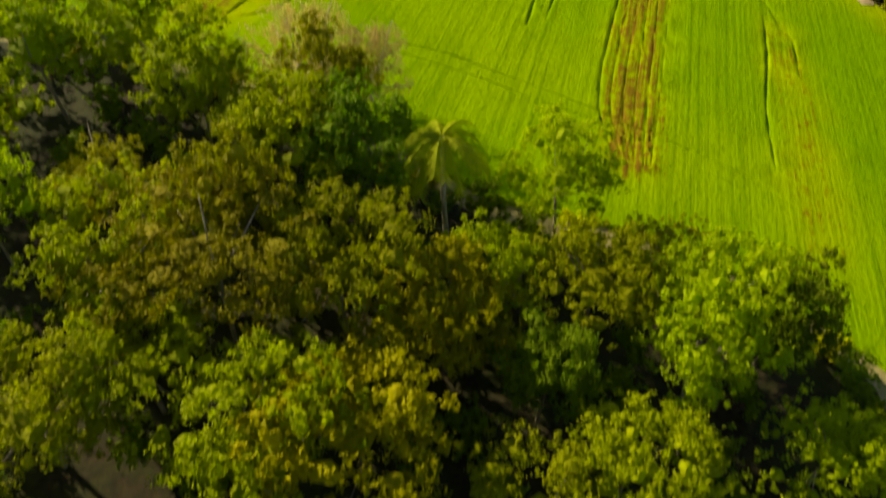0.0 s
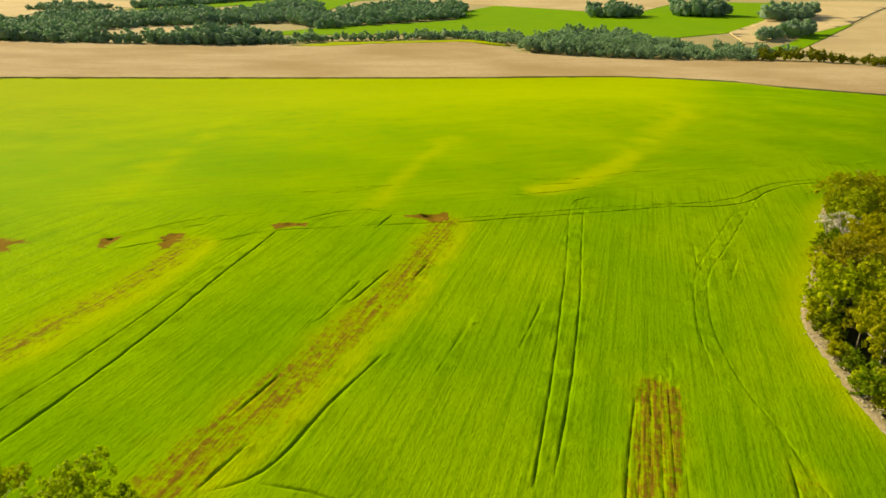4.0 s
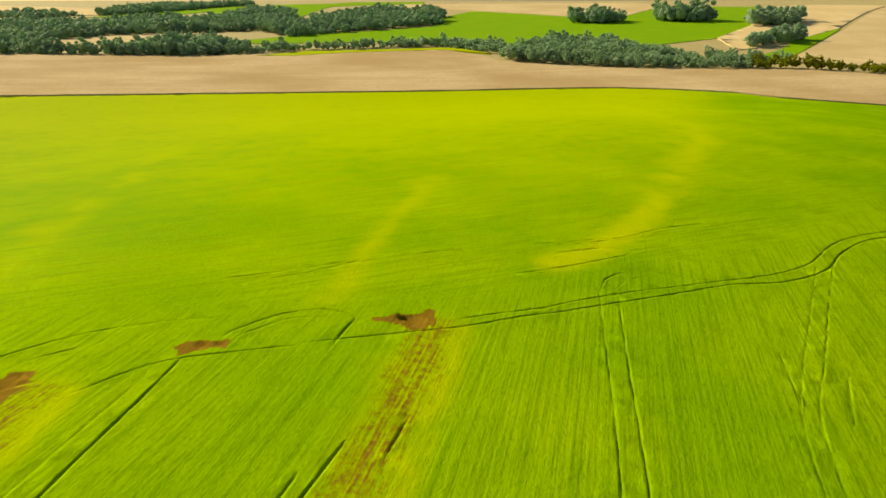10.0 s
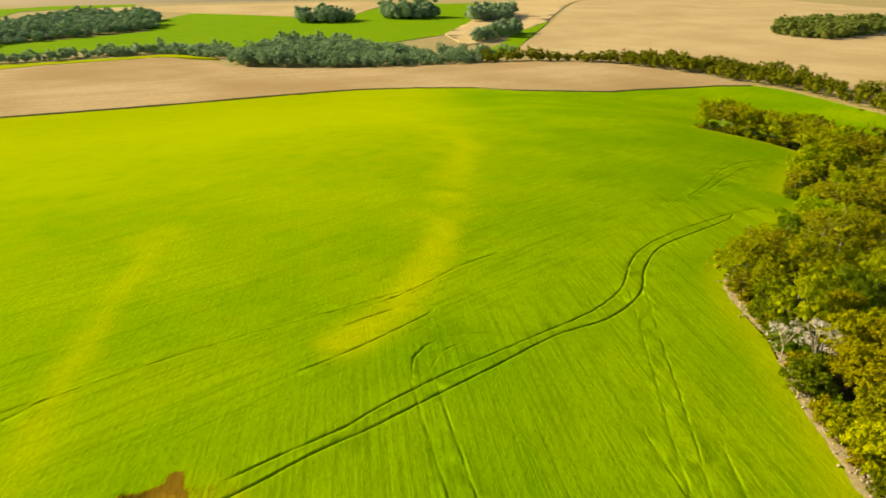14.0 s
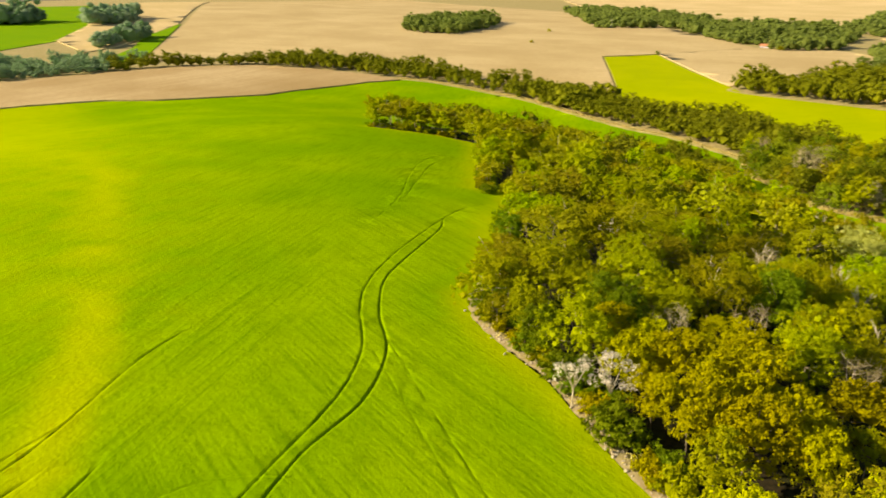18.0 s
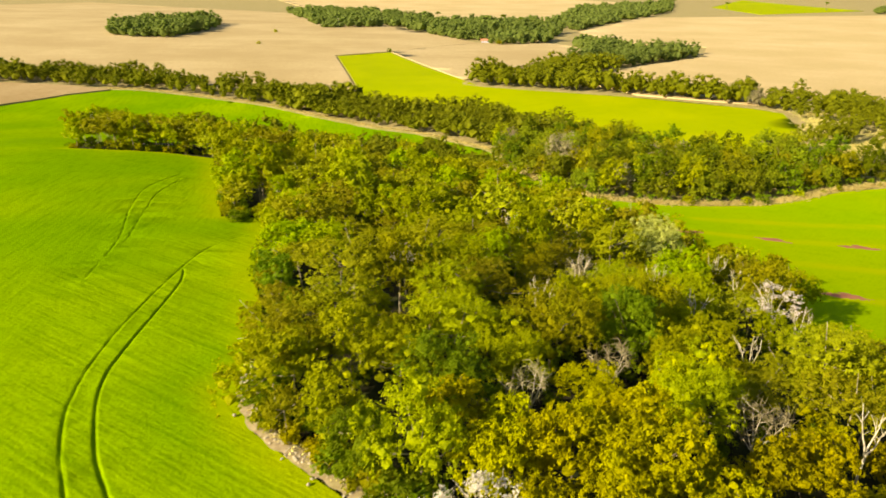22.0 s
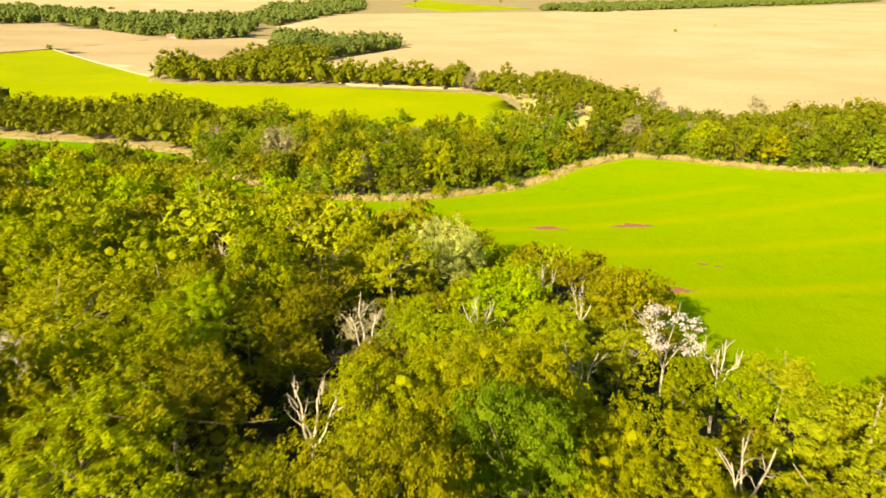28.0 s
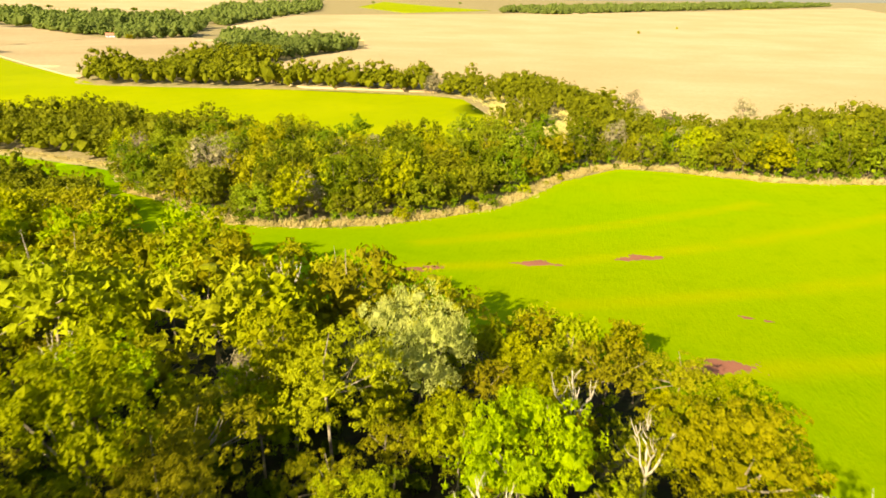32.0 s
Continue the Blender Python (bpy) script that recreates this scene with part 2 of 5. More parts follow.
def leaf_material(name, lit, deep, through_light, clear=0.24, spread=0.25):
    """Leaves: a tint for each tree and for each spray of leaves, and light that shines through them."""
    m, nt, nodes, bsdf = material(name)
    info, geo = nodes.new("ShaderNodeObjectInfo"), nodes.new("ShaderNodeNewGeometry")
    clump = ramp(nt, noise_node(nt, 0.7, 2.0, 0.6), 0.32, 0.68)
    fine = noise_node(nt, 4.5, 3.0, 0.65)
    col = blend(nt, maths(nt, "ADD", maths(nt, "MULTIPLY", geo.outputs["Random Per Island"], 0.4), maths(nt, "ADD", maths(nt, "MULTIPLY", clump, 0.36), maths(nt, "MULTIPLY", ramp(nt, fine, 0.35, 0.65), 0.24))), rgb(*lit), rgb(*deep))
    col = blend(nt, maths(nt, "MULTIPLY", ramp(nt, noise_node(nt, 0.11, 2.0), 0.4, 0.7), 0.32), col, rgb(deep[0] * 0.8, deep[1] * 0.9, deep[2]))
    hsv = nodes.new("ShaderNodeHueSaturation")
    nt.links.new(maths(nt, "ADD", maths(nt, "MULTIPLY", info.outputs["Random"], 0.035), 0.4825), hsv.inputs["Hue"])
    nt.links.new(maths(nt, "ADD", maths(nt, "MULTIPLY", info.outputs["Random"], 2 * spread), 1.0 - spread), hsv.inputs["Value"])
    nt.links.new(col, hsv.inputs["Color"])
    nt.links.new(hsv.outputs[0], bsdf.inputs["Base Color"])
    bsdf.inputs["Roughness"].default_value = 0.6
    bsdf.inputs["Specular IOR Level"].default_value = 0.06
    relief(nt, bsdf, fine, 0.9, 0.22)
    glow = nodes.new("ShaderNodeBsdfTranslucent")
    nt.links.new(blend(nt, 1.0, hsv.outputs[0], rgb(*through_light), "MULTIPLY"), glow.inputs["Color"])
    mix = nodes.new("ShaderNodeMixShader")
    mix.inputs[0].default_value = clear
    nt.links.new(bsdf.outputs[0], mix.inputs[1])
    nt.links.new(glow.outputs[0], mix.inputs[2])
    nt.links.new(mix.outputs[0], nodes["Material Output"].inputs["Surface"])
    return m


def bark_material(name, light, dark):
    m, nt, nodes, bsdf = material(name)
    n = noise_node(nt, 3.0, 4.0, 0.6, (1.0, 1.0, 0.3))
    nt.links.new(blend(nt, ramp(nt, n, 0.35, 0.65), rgb(*light), rgb(*dark)), bsdf.inputs["Base Color"])
    bsdf.inputs["Roughness"].default_value = 0.85
    relief(nt, bsdf, n, 0.4, 0.05)
    return m


def plain_material(name, colour, rough=0.7, vary=0.2, scale=1.5):
    m, nt, nodes, bsdf = material(name)
    n = noise_node(nt, scale, 4.0)
    c2 = tuple(v * (1 - vary) for v in colour)
    nt.links.new(blend(nt, n, rgb(*colour), rgb(*c2)), bsdf.inputs["Base Color"])
    bsdf.inputs["Roughness"].default_value = rough
    return m


SOIL = (0.155, 0.092, 0.008)
CROP = crop_material("young_cereal", (0.148, 0.298, 0.002), (0.07, 0.175, 0.002), (0.295, 0.41, 0.002), SOIL, 15, 1.0, 64)
CROP_EAST = crop_material("young_cereal_in_valley", (0.245, 0.4, 0.003), (0.15, 0.29, 0.003), (0.33, 0.42, 0.003), (0.32, 0.13, 0.08), -70, 0.35)
CROP_FAR = crop_material("distant_cereal", (0.15, 0.3, 0.008), (0.09, 0.22, 0.008), (0.2, 0.32, 0.008), SOIL, 40, 0.5)
CROP_YELLOW = crop_material("ripening_crop", (0.3, 0.36, 0.006), (0.22, 0.3, 0.006), (0.4, 0.42, 0.008), SOIL, -35, 0.4)
STRAW = straw_material("ripe_maize", (0.55, 0.42, 0.25), (0.38, 0.265, 0.13), 75)
STUBBLE = straw_material("stubble", (0.6, 0.47, 0.27), (0.46, 0.345, 0.18), -30)
STUBBLE_PALE = straw_material("pale_stubble", (0.66, 0.51, 0.29), (0.54, 0.41, 0.21), 20)
FOREST_FLOOR = earth_material("leaf_litter", (0.05, 0.036, 0.016), (0.022, 0.019, 0.01), (0.035, 0.05, 0.008), 0.6)
LAND = earth_material("dry_grassland", (0.46, 0.36, 0.19), (0.32, 0.24, 0.11), (0.22, 0.22, 0.05), 0.5)
PATH_DIRT = earth_material("sandy_track", (0.5, 0.4, 0.25), (0.34, 0.25, 0.14), (0.34, 0.3, 0.08), 0.4)
SCRUB = earth_material("dry_scrub", (0.58, 0.47, 0.22), (0.36, 0.29, 0.12), (0.27, 0.27, 0.05), 0.8)
STONE = plain_material("pale_stone", (0.48, 0.4, 0.29), 0.9, 0.35, 3.0)
DRY_GRASS = leaf_material("dry_grass", (0.78, 0.66, 0.27), (0.56, 0.46, 0.16), (1.0, 0.9, 0.5))
LEAF_OLIVE = leaf_material("olive_leaves", (0.405, 0.395, 0.008), (0.215, 0.235, 0.006), (1.4, 1.6, 0.4), 0.24)
LEAF_LIME = leaf_material("lime_green_leaves", (0.4, 0.435, 0.008), (0.2, 0.25, 0.006), (1.6, 1.8, 0.4), 0.34)
LEAF_DARK = leaf_material("dark_leaves", (0.21, 0.26, 0.008), (0.1, 0.14, 0.005), (1.3, 1.7, 0.4), 0.3)
LEAF_BRIGHT = leaf_material("yellow_green_leaves", (0.5, 0.455, 0.006), (0.28, 0.28, 0.005), (1.3, 1.4, 0.3), 0.27)
LEAF_BROWN = leaf_material("brownish_leaves", (0.4, 0.385, 0.012), (0.235, 0.24, 0.008), (1.4, 1.45, 0.4), 0.24)
LEAF_PALE = leaf_material("pale_cream_leaves", (0.56, 0.53, 0.15), (0.36, 0.37, 0.07), (1.1, 1.1, 0.6))
LEAF_GREY = leaf_material("grey_twigs", (0.4, 0.36, 0.19), (0.24, 0.2, 0.1), (1.0, 0.9, 0.6), 0.15)
BLOSSOM = leaf_material("white_blossom", (0.85, 0.78, 0.7), (0.6, 0.5, 0.42), (1.0, 1.0, 0.9), 0.25, 0.1)
# belt-like olive with a little blue, a slight haze painted in
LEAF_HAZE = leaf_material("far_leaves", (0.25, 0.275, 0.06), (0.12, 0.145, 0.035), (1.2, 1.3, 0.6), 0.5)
# aerial haze painted into the colour: paler and bluer than nearby leaves
LEAF_FAR_HAZED = leaf_material("distant_leaves", (0.38, 0.5, 0.32), (0.24, 0.34, 0.22), (1.2, 1.4, 1.0), 0.5)
LEAF_BELT = leaf_material("belt_leaves", (0.29, 0.315, 0.012), (0.125, 0.155, 0.008), (1.2, 1.35, 0.4))
BARK = bark_material("grey_brown_bark", (0.22, 0.17, 0.11), (0.1, 0.075, 0.05))
BARK_MID = bark_material("light_grey_bark", (0.42, 0.35, 0.24), (0.22, 0.17, 0.11))
BARK_WHITE = bark_material("bleached_bark", (0.64, 0.56, 0.42), (0.4, 0.34, 0.24))
BARK_PALE = bark_material("pale_bark", (0.6, 0.52, 0.4), (0.36, 0.3, 0.2))


# ---------------------------------------------------------------- mesh helpers
def mesh_object(name, verts, faces, mat, parent=None, smooth=False):
    me = bpy.data.meshes.new(name)
    me.from_pydata([tuple(map(float, v)) for v in verts], [], faces)
    me.materials.append(mat)
    if smooth:
        me.polygons.foreach_set("use_smooth", [True] * len(me.polygons))
    me.update()
    ob = new(name, me)
    ob.parent = parent
    return ob


def sheet(name, loop, mat, lift, cell, label, tracks=(), depths=(), patches=(), thin=None, bare=None, zone=None, near=None, rough=0.0, seed=1, kind="structure", category="field", deep=0.06):
    """A field laid over the ground: its outline, a mesh that follows the land, sunken wheel tracks and bare patches, and a skirt down to the earth."""
    from mathutils.geometry import delaunay_2d_cdt
    rng = np.random.default_rng(seed)
    xs, ys = [p[0] for p in loop], [p[1] for p in loop]
    gx, gy = np.meshgrid(np.arange(min(xs), max(xs), cell), np.arange(min(ys), max(ys), cell))
    px, py = gx.ravel() + rng.uniform(-0.35, 0.35, gx.size) * cell, gy.ravel() + rng.uniform(-0.35, 0.35, gx.size) * cell
    if near:
        x0, x1, y0, y1, small = near
        keep = ~((px > x0) & (px < x1) & (py > y0) & (py < y1))
        nx, ny = np.meshgrid(np.arange(x0, x1, small), np.arange(y0, y1, small))
        nx, ny = nx.ravel() + rng.uniform(-0.35, 0.35, nx.size) * small, ny.ravel() + rng.uniform(-0.35, 0.35, ny.size) * small
        px, py = np.concatenate([px[keep], nx]), np.concatenate([py[keep], ny])
    keep = inside(px, py, loop)
    keep &= away(px, py, loop + loop[:1]) > 0.4 * (near[4] if near else cell)
    for line in tracks:
        keep &= away(px, py, line) > 0.75
    pts, edges = [Vector(p) for p in loop], [(k, (k + 1) % len(loop)) for k in range(len(loop))]
    for line in tracks:
        for d in (-0.5, -0.18, -0.06, 0.06, 0.18, 0.5):
            side = beside(line, d)
            n = len(pts)
            pts += [Vector(p) for p in side]
            edges += [(n + k, n + k + 1) for k in range(len(side) - 1)]
    for ring in patches:
        n = len(pts)
        pts += [Vector(p) for p in ring]
        edges += [(n + k, n + (k + 1) % len(ring)) for k in range(len(ring))]
    pts += [Vector((a, b)) for a, b in zip(px[keep], py[keep])]
    v, _, f, _, _, _ = delaunay_2d_cdt(pts, edges, [], 0, 1e-5)
    v = np.array([(p.x, p.y) for p in v])
    tri = np.array([t for t in f])
    mid = v[tri].mean(axis=1)
    tri = tri[inside(mid[:, 0], mid[:, 1], loop)]
    x, y = v[:, 0], v[:, 1]
    up = np.full(len(v), lift) + rough * rng.uniform(-1, 1, len(v))
    for line, depth in zip(tracks, depths):
        d = away(x, y, line)
        worn = np.array([0.75 + 0.5 * noise.noise(Vector((a * 0.25, b * 0.25, 3.0))) for a, b in zip(x[d < 0.35], y[d < 0.35])])
        part = np.zeros(len(x))
        at = np.argmin(np.hypot(x[d < 0.35][:, None] - np.array(line)[:, 0], y[d < 0.35][:, None] - np.array(line)[:, 1]), axis=1) / len(line)
        tip = np.minimum(np.hypot(x - line[0][0], y - line[0][1]), np.hypot(x - line[-1][0], y - line[-1][1]))[d < 0.35]
        part[d < 0.35] = np.clip(worn * (depth[0] + (depth[1] - depth[0]) * at), 0, 1) * (lift - deep) * np.clip(tip / 3.0, 0.0, 1.0)
        up = np.minimum(up, lift - part * (1 - np.clip((d - 0.07) / 0.09, 0, 1)) + (d > 0.175) * 9)
    open_soil = np.zeros(len(v))
    for ring in patches:
        cx, cy = sum(p[0] for p in ring) / len(ring), sum(p[1] for p in ring) / len(ring)
        within = inside(cx + (x - cx) * 1.03, cy + (y - cy) * 1.03, ring)
        up[within] = deep
        open_soil[inside(cx + (x - cx) * 0.99, cy + (y - cy) * 0.99, ring)] = 1.0
    z = height(x, y) + up
    verts = np.column_stack([x, y, z])
    n = len(verts)
    count = {}
    for a, b, c in tri.tolist():
        for e in ((a, b), (b, c), (c, a)):
            key = (min(e), max(e))
            count[key] = None if key in count else e
    rim = [e for e in count.values() if e]
    below = {}
    extra, skirt = [], []
    for a, b in rim:
        for k in (a, b):
            if k not in below:
                below[k] = n + len(extra)
                extra += [(x[k], y[k], z[k]), (x[k], y[k], z[k] - min(lift, 2.2) - 0.3)]
        skirt.append((below[b], below[a], below[a] + 1, below[b] + 1))
    side = zone if zone else (lambda a, b: np.zeros(len(a)))
    ob = mesh_object(name, np.vstack([verts, extra]) if extra else verts, tri.tolist() + skirt, mat, smooth=True)
    ax, ay = np.append(x, [e[0] for e in extra]), np.append(y, [e[1] for e in extra])
    for key, fn, add in (("thin", thin, None), ("bare", bare, open_soil), ("zone", side, None)):
        val = fn(ax, ay) if fn else np.zeros(len(ax))
        if add is not None:
            val = np.maximum(val, np.append(add, np.zeros(len(extra))))
        at = ob.data.attributes.new(key, "FLOAT", "POINT")
        at.data.foreach_set("value", val.astype(np.float32))
    return tagged(ob, label, category, kind=kind)


def ribbon(name, line, width, mat, lift, label, seed=3):
    """A narrow track over the ground with a ragged edge."""
    rng = np.random.default_rng(seed)
    verts, faces = [], []
    w = width * (1 + 0.25 * rng.uniform(-1, 1, (len(line), 2)))
    offs = (-0.5, -0.25, 0.0, 0.25, 0.5)
    for j, o in enumerate(offs):
        side = beside(line, 1.0)
        for k, ((x, y), (sx, sy)) in enumerate(zip(line, side)):
            d = o * (w[k, 0] if o < 0 else w[k, 1])
            X, Y = x + (sx - x) * d, y + (sy - y) * d
            verts.append((X, Y, ground_at(X, Y) + lift - (0.12 if abs(o) == 0.5 else 0.05 if abs(o) == 0.25 else 0.0)))
    n = len(line)
    for j in range(len(offs) - 1):
        faces += [(j * n + k, j * n + k + 1, (j + 1) * n + k + 1, (j + 1) * n + k) for k in range(n - 1)]
    return tagged(mesh_object(name, verts, [f[::-1] for f in faces], mat, smooth=True), label, "track", kind="structure")


# ---------------------------------------------------------------- the ground
def lines(parts):
    out = []
    for a, b, step in parts:
        out += list(np.arange(a, b, step))
    return np.array(out + [parts[-1][1]])


LX = lines([(-4200, -600, 120), (-600, -150, 15), (-150, 560, 7), (560, 1200, 16), (1200, 4300, 50)])
LY = lines([(-4200, -500, 120), (-500, -60, 10), (-60, 640, 7), (640, 1400, 16), (1400, 4500, 50)])
GX, GY = np.meshgrid(LX, LY)
GZ = height(GX.ravel(), GY.ravel())
nx, ny = len(LX), len(LY)
mesh_object("ground", np.column_stack([GX.ravel(), GY.ravel(), GZ]),
            [(j * nx + k, j * nx + k + 1, (j + 1) * nx + k + 1, (j + 1) * nx + k) for j in range(ny - 1) for k in range(nx - 1)], LAND, smooth=True)
tagged(bpy.data.objects["ground"], "rolling farmland of dry grass and earth", "ground", kind="structure")

# ---------------------------------------------------------------- outlines
FOREST_WEST = [(59.3, 7.0), (68.6, 55.6), (69.8, 80.3), (66.0, 91.8), (61.1, 104.3), (63.2, 121.7), (65.4, 131.6), (73.5, 145.9), (77.1, 152.0), (82.7, 163.0), (88.8, 172.2), (94.4, 180.3), (98.5, 190.3), (102.9, 199.2),
               (110.9, 206.4), (122.7, 210.8), (137.7, 220.1), (152.1, 231.1), (178.7, 244.1), (190.8, 253.5), (185.6, 261.3), (267.0, 322), (264.5, 342), (247.1, 370)]
FOREST_NORTH = [(276.3, 390), (331, 388), (353, 336), (364, 284.5), (369, 251.0)]
FOREST_EAST = [(354, 238), (319, 225), (283, 207), (262, 187), (246, 170), (230, 158), (226, 149), (222, 138), (214, 130), (197, 128.5), (180, 129), (167, 128), (161, 125), (163, 117), (166, 104), (165, 88), (164, 46.5), (159, 6.0)]
STRIP_BACK = [(490, 578), (501, 551), (505, 492), (504, 446), (488, 390), (472, 345), (460, 307), (423, 255.7), (394, 243.1)]
EAST_NORTH = [(374, 236.7), (357, 220.2), (333, 208.8), (320, 193.9), (316, 178.9), (318, 161.6), (323, 149.1), (330, 135.6), (339, 119.9), (356, 104.3), (376, 87.7), (394, 60.1), (384, 40.1), (360, 14.2), (348, -17.0), (343, -69.4), (345, -200.2)]
MAIZE_NEAR = [(489, 572), (457, 582), (377, 585), (347, 579), (316, 587), (276.3, 602), (249.8, 632), (208.3, 647), (160.0, 656), (108.8, 649), (3.7, 621), (-79.9, 600), (-162.0, 575), (-233.7, 547), (-294.9, 520), (-394, 425)]
MAIZE_BACK = [(-571, 738), (-497, 870), (-385, 893), (-232.6, 895), (-191.9, 912), (-71.5, 964), (30.9, 971), (73.9, 897), (86.7, 845), (147.0, 809), (199.5, 788), (316, 775), (386, 764), (446, 723), (470, 670), (483, 620)]
START_EDGE = [(-332, 148.1), (-149.6, 77.4), (-59.7, 66.6), (-36.2, 69.1), (-24.1, 65.1), (-8.0, 56.9), (4.0, 48.0), (15.9, 45.6), (27.6, 40.4), (35.6, 32.1), (35.6, 20.8), (41.4, 2.8)]
FOREST = FOREST_WEST + FOREST_NORTH + FOREST_EAST
WEST_FIELD = cut_loop(START_EDGE + FOREST_WEST + FOREST_NORTH + [(374, 236.7)] + STRIP_BACK[::-1] + MAIZE_NEAR, 4.0)
EAST_FIELD = cut_loop([(374, 236.7)] + FOREST_EAST + [(147.8, -203.1)] + EAST_NORTH[:0:-1], 4.0)

# wheel ruts: the line, and how deep the wheel sank at its start and at its end
RUTS = [
    ([(5.0, 170.0), (13.3, 173.4), (19.9, 175.8), (25.7, 179.0), (36.0, 183.8), (52.3, 190.0), (70.2, 196.9), (82.2, 204.6), (92.8, 215.8), (102.0, 223.2), (117.2, 231.2), (142.4, 241.2), (160.7, 246.9), (175.2, 247.0)], 0.5, 0.22),
    ([(-17.0, 160.3), (-3.7, 164.5), (6.1, 167.6), (15.3, 172.0), (21.1, 174.0), (29.4, 177.6), (45.7, 184.6), (58.8, 190.4), (72.6, 194.2), (84.8, 202.0), (93.4, 211.9), (104.5, 221.6), (115.8, 227.3), (138.5, 237.0), (146.8, 242.0)], 0.5, 0.6),
    ([(-48.1, 76.7), (-45.6, 86.5), (-42.7, 99.7), (-40.6, 111.6), (-38.3, 128.0), (-35.8, 142.5), (-34.0, 154.4)], 0.95, 0.8),
    ([(-51.9, 81.0), (-47.9, 95.6), (-43.8, 115.6), (-40.4, 133.6), (-37.0, 149.1)], 0.3, 0.16),
    ([(-64.8, 145.8), (-57.6, 154.2), (-50.1, 161.5), (-40.4, 165.8), (-31.9, 168.1)], 0.35, 0.12),
    ([(-52.9, 153.8), (-50.6, 155.7), (-48.5, 157.2)], 0.8, 0.8),
    ([(-29.5, 162.7), (-26.0, 167.0), (-22.8, 169.9), (-17.2, 172.0), (-12.4, 170.6), (-9.7, 168.6)], 0.4, 0.35),
    ([(-28.5, 160.9), (-24.5, 165.6), (-20.5, 168.6), (-15.6, 168.8)], 0.25, 0.15),
    ([(-11.2, 169.0), (-12.6, 164.5), (-13.7, 160.6)], 1.0, 1.0),
    ([(-44.2, 144.5), (-39.4, 150.4), (-35.6, 153.5), (-28.2, 156.3), (-17.5, 159.6)], 0.3, 0.35),
    ([(-61.0, 139.1), (-55.9, 143.0), (-50.4, 147.3)], 0.5, 0.4),
    ([(32.4, 187.5), (28.0, 164.3), (24.1, 143.5), (20.2, 125.0), (16.6, 108.0), (13.4, 94.0), (10.1, 80.0)], 0.12, 0.45),
    ([(35.3, 184.7), (29.3, 155.0), (25.9, 137.2), (22.0, 119.0), (17.8, 101.0), (12.9, 82.5)], 0.12, 0.6),
    ([(32.7, 185.9), (34.4, 190.0), (37.2, 192.8), (42.8, 195.0), (49.0, 194.0), (52.5, 191.4), (55.6, 187.8)], 0.2, 0.25),
    ([(36.2, 187.0), (38.6, 190.2), (43.2, 192.2), (47.8, 191.5)], 0.2, 0.2),
    ([(82.4, 202.2), (70.2, 181.2), (60.0, 164.0), (51.2, 147.6), (46.2, 133.6), (42.6, 119.0), (41.2, 105.0)], 0.08, 0.08),
    ([(86.8, 203.4), (72.1, 178.8), (62.0, 161.6), (54.3, 148.7), (49.2, 135.0), (45.8, 121.5), (44.4, 106.2), (45.4, 96.1), (44.9, 86.3)], 0.08, 0.14),
    ([(56.0, 163.8), (52.5, 151.0)], 0.12, 0.12),
    ([(64.0, 158.6), (58.0, 146.5)], 0.14, 0.14),
    ([(-22.0, 75.5), (-19.0, 78.4), (-16.8, 83.2), (-13.4, 93.4), (-8.0, 106.0)], 0.75, 0.25),
    ([(-18.6, 76.4), (-13.6, 76.0), (-9.6, 74.4), (-4.6, 72.8), (0.8, 71.3), (4.4, 69.4), (11.1, 66.2), (15.3, 64.1), (21.8, 60.2), (28.6, 56.3), (33.8, 51.6)], 0.6, 0.3),
    ([(-11.0, 73.0), (-4.1, 70.4), (4.3, 67.0), (10.9, 63.6), (15.0, 61.9), (21.5, 58.0), (28.1, 54.0)], 0.4, 0.25),
    ([(-32.5, 182.8), (-21.6, 188.5), (-11.1, 195.9), (9.0, 203.8), (23.4, 207.9), (42.6, 214.3)], 0.16, 0.2),
    ([(-36.0, 184.8), (-25.3, 189.6), (-14.0, 195.4)], 0.25, 0.15),
    ([(32.9, 209.2), (41.5, 213.0), (58.8, 223.7), (68.3, 227.3)], 0.2, 0.25),
    ([(17.3, 191.1), (24.2, 193.8), (37.0, 200.6), (43.6, 204.5)], 0.25, 0.3),
    ([(28.0, 203.4), (33.6, 205.8), (39.6, 207.6)], 0.25, 0.25),
    ([(132.1, 251.4), (156.7, 265.7), (180.0, 283.0), (202.6, 296.8), (226.6, 304.2)], 0.12, 0.3),
    ([(155.6, 263.0), (180.2, 278.8), (197.7, 289.5), (219.0, 298.4)], 0.15, 0.25),
    ([(-9.8, 136.0), (-12.2, 129.1), (-14.7, 122.0)], 1.0, 0.9),
    ([(-21.1, 98.2), (-23.0, 92.5), (-24.9, 87.4)], 0.6, 0.6),
    ([(-21.8, 82.4), (-24.9, 74.6)], 0.7, 0.7),
    ([(-2.4, 141.9), (-5.0, 133.5)], 0.55, 0.55),
    ([(43.7, 90.0), (40.4, 78.6), (36.6, 67.3), (33.9, 55.8)], 0.45, 0.3),
    ([(45.9, 84.7), (43.6, 75.6)], 0.4, 0.3),
    ([(-19.2, 113.0), (-16.6, 122.0), (-14.0, 131.0)], 0.3, 0.3),
    ([(11.8, 111.0), (15.0, 120.6), (18.0, 129.6)], 0.2, 0.2),
    ([(4.6, 118.0), (-1.0, 101.0)], 0.15, 0.2),
]
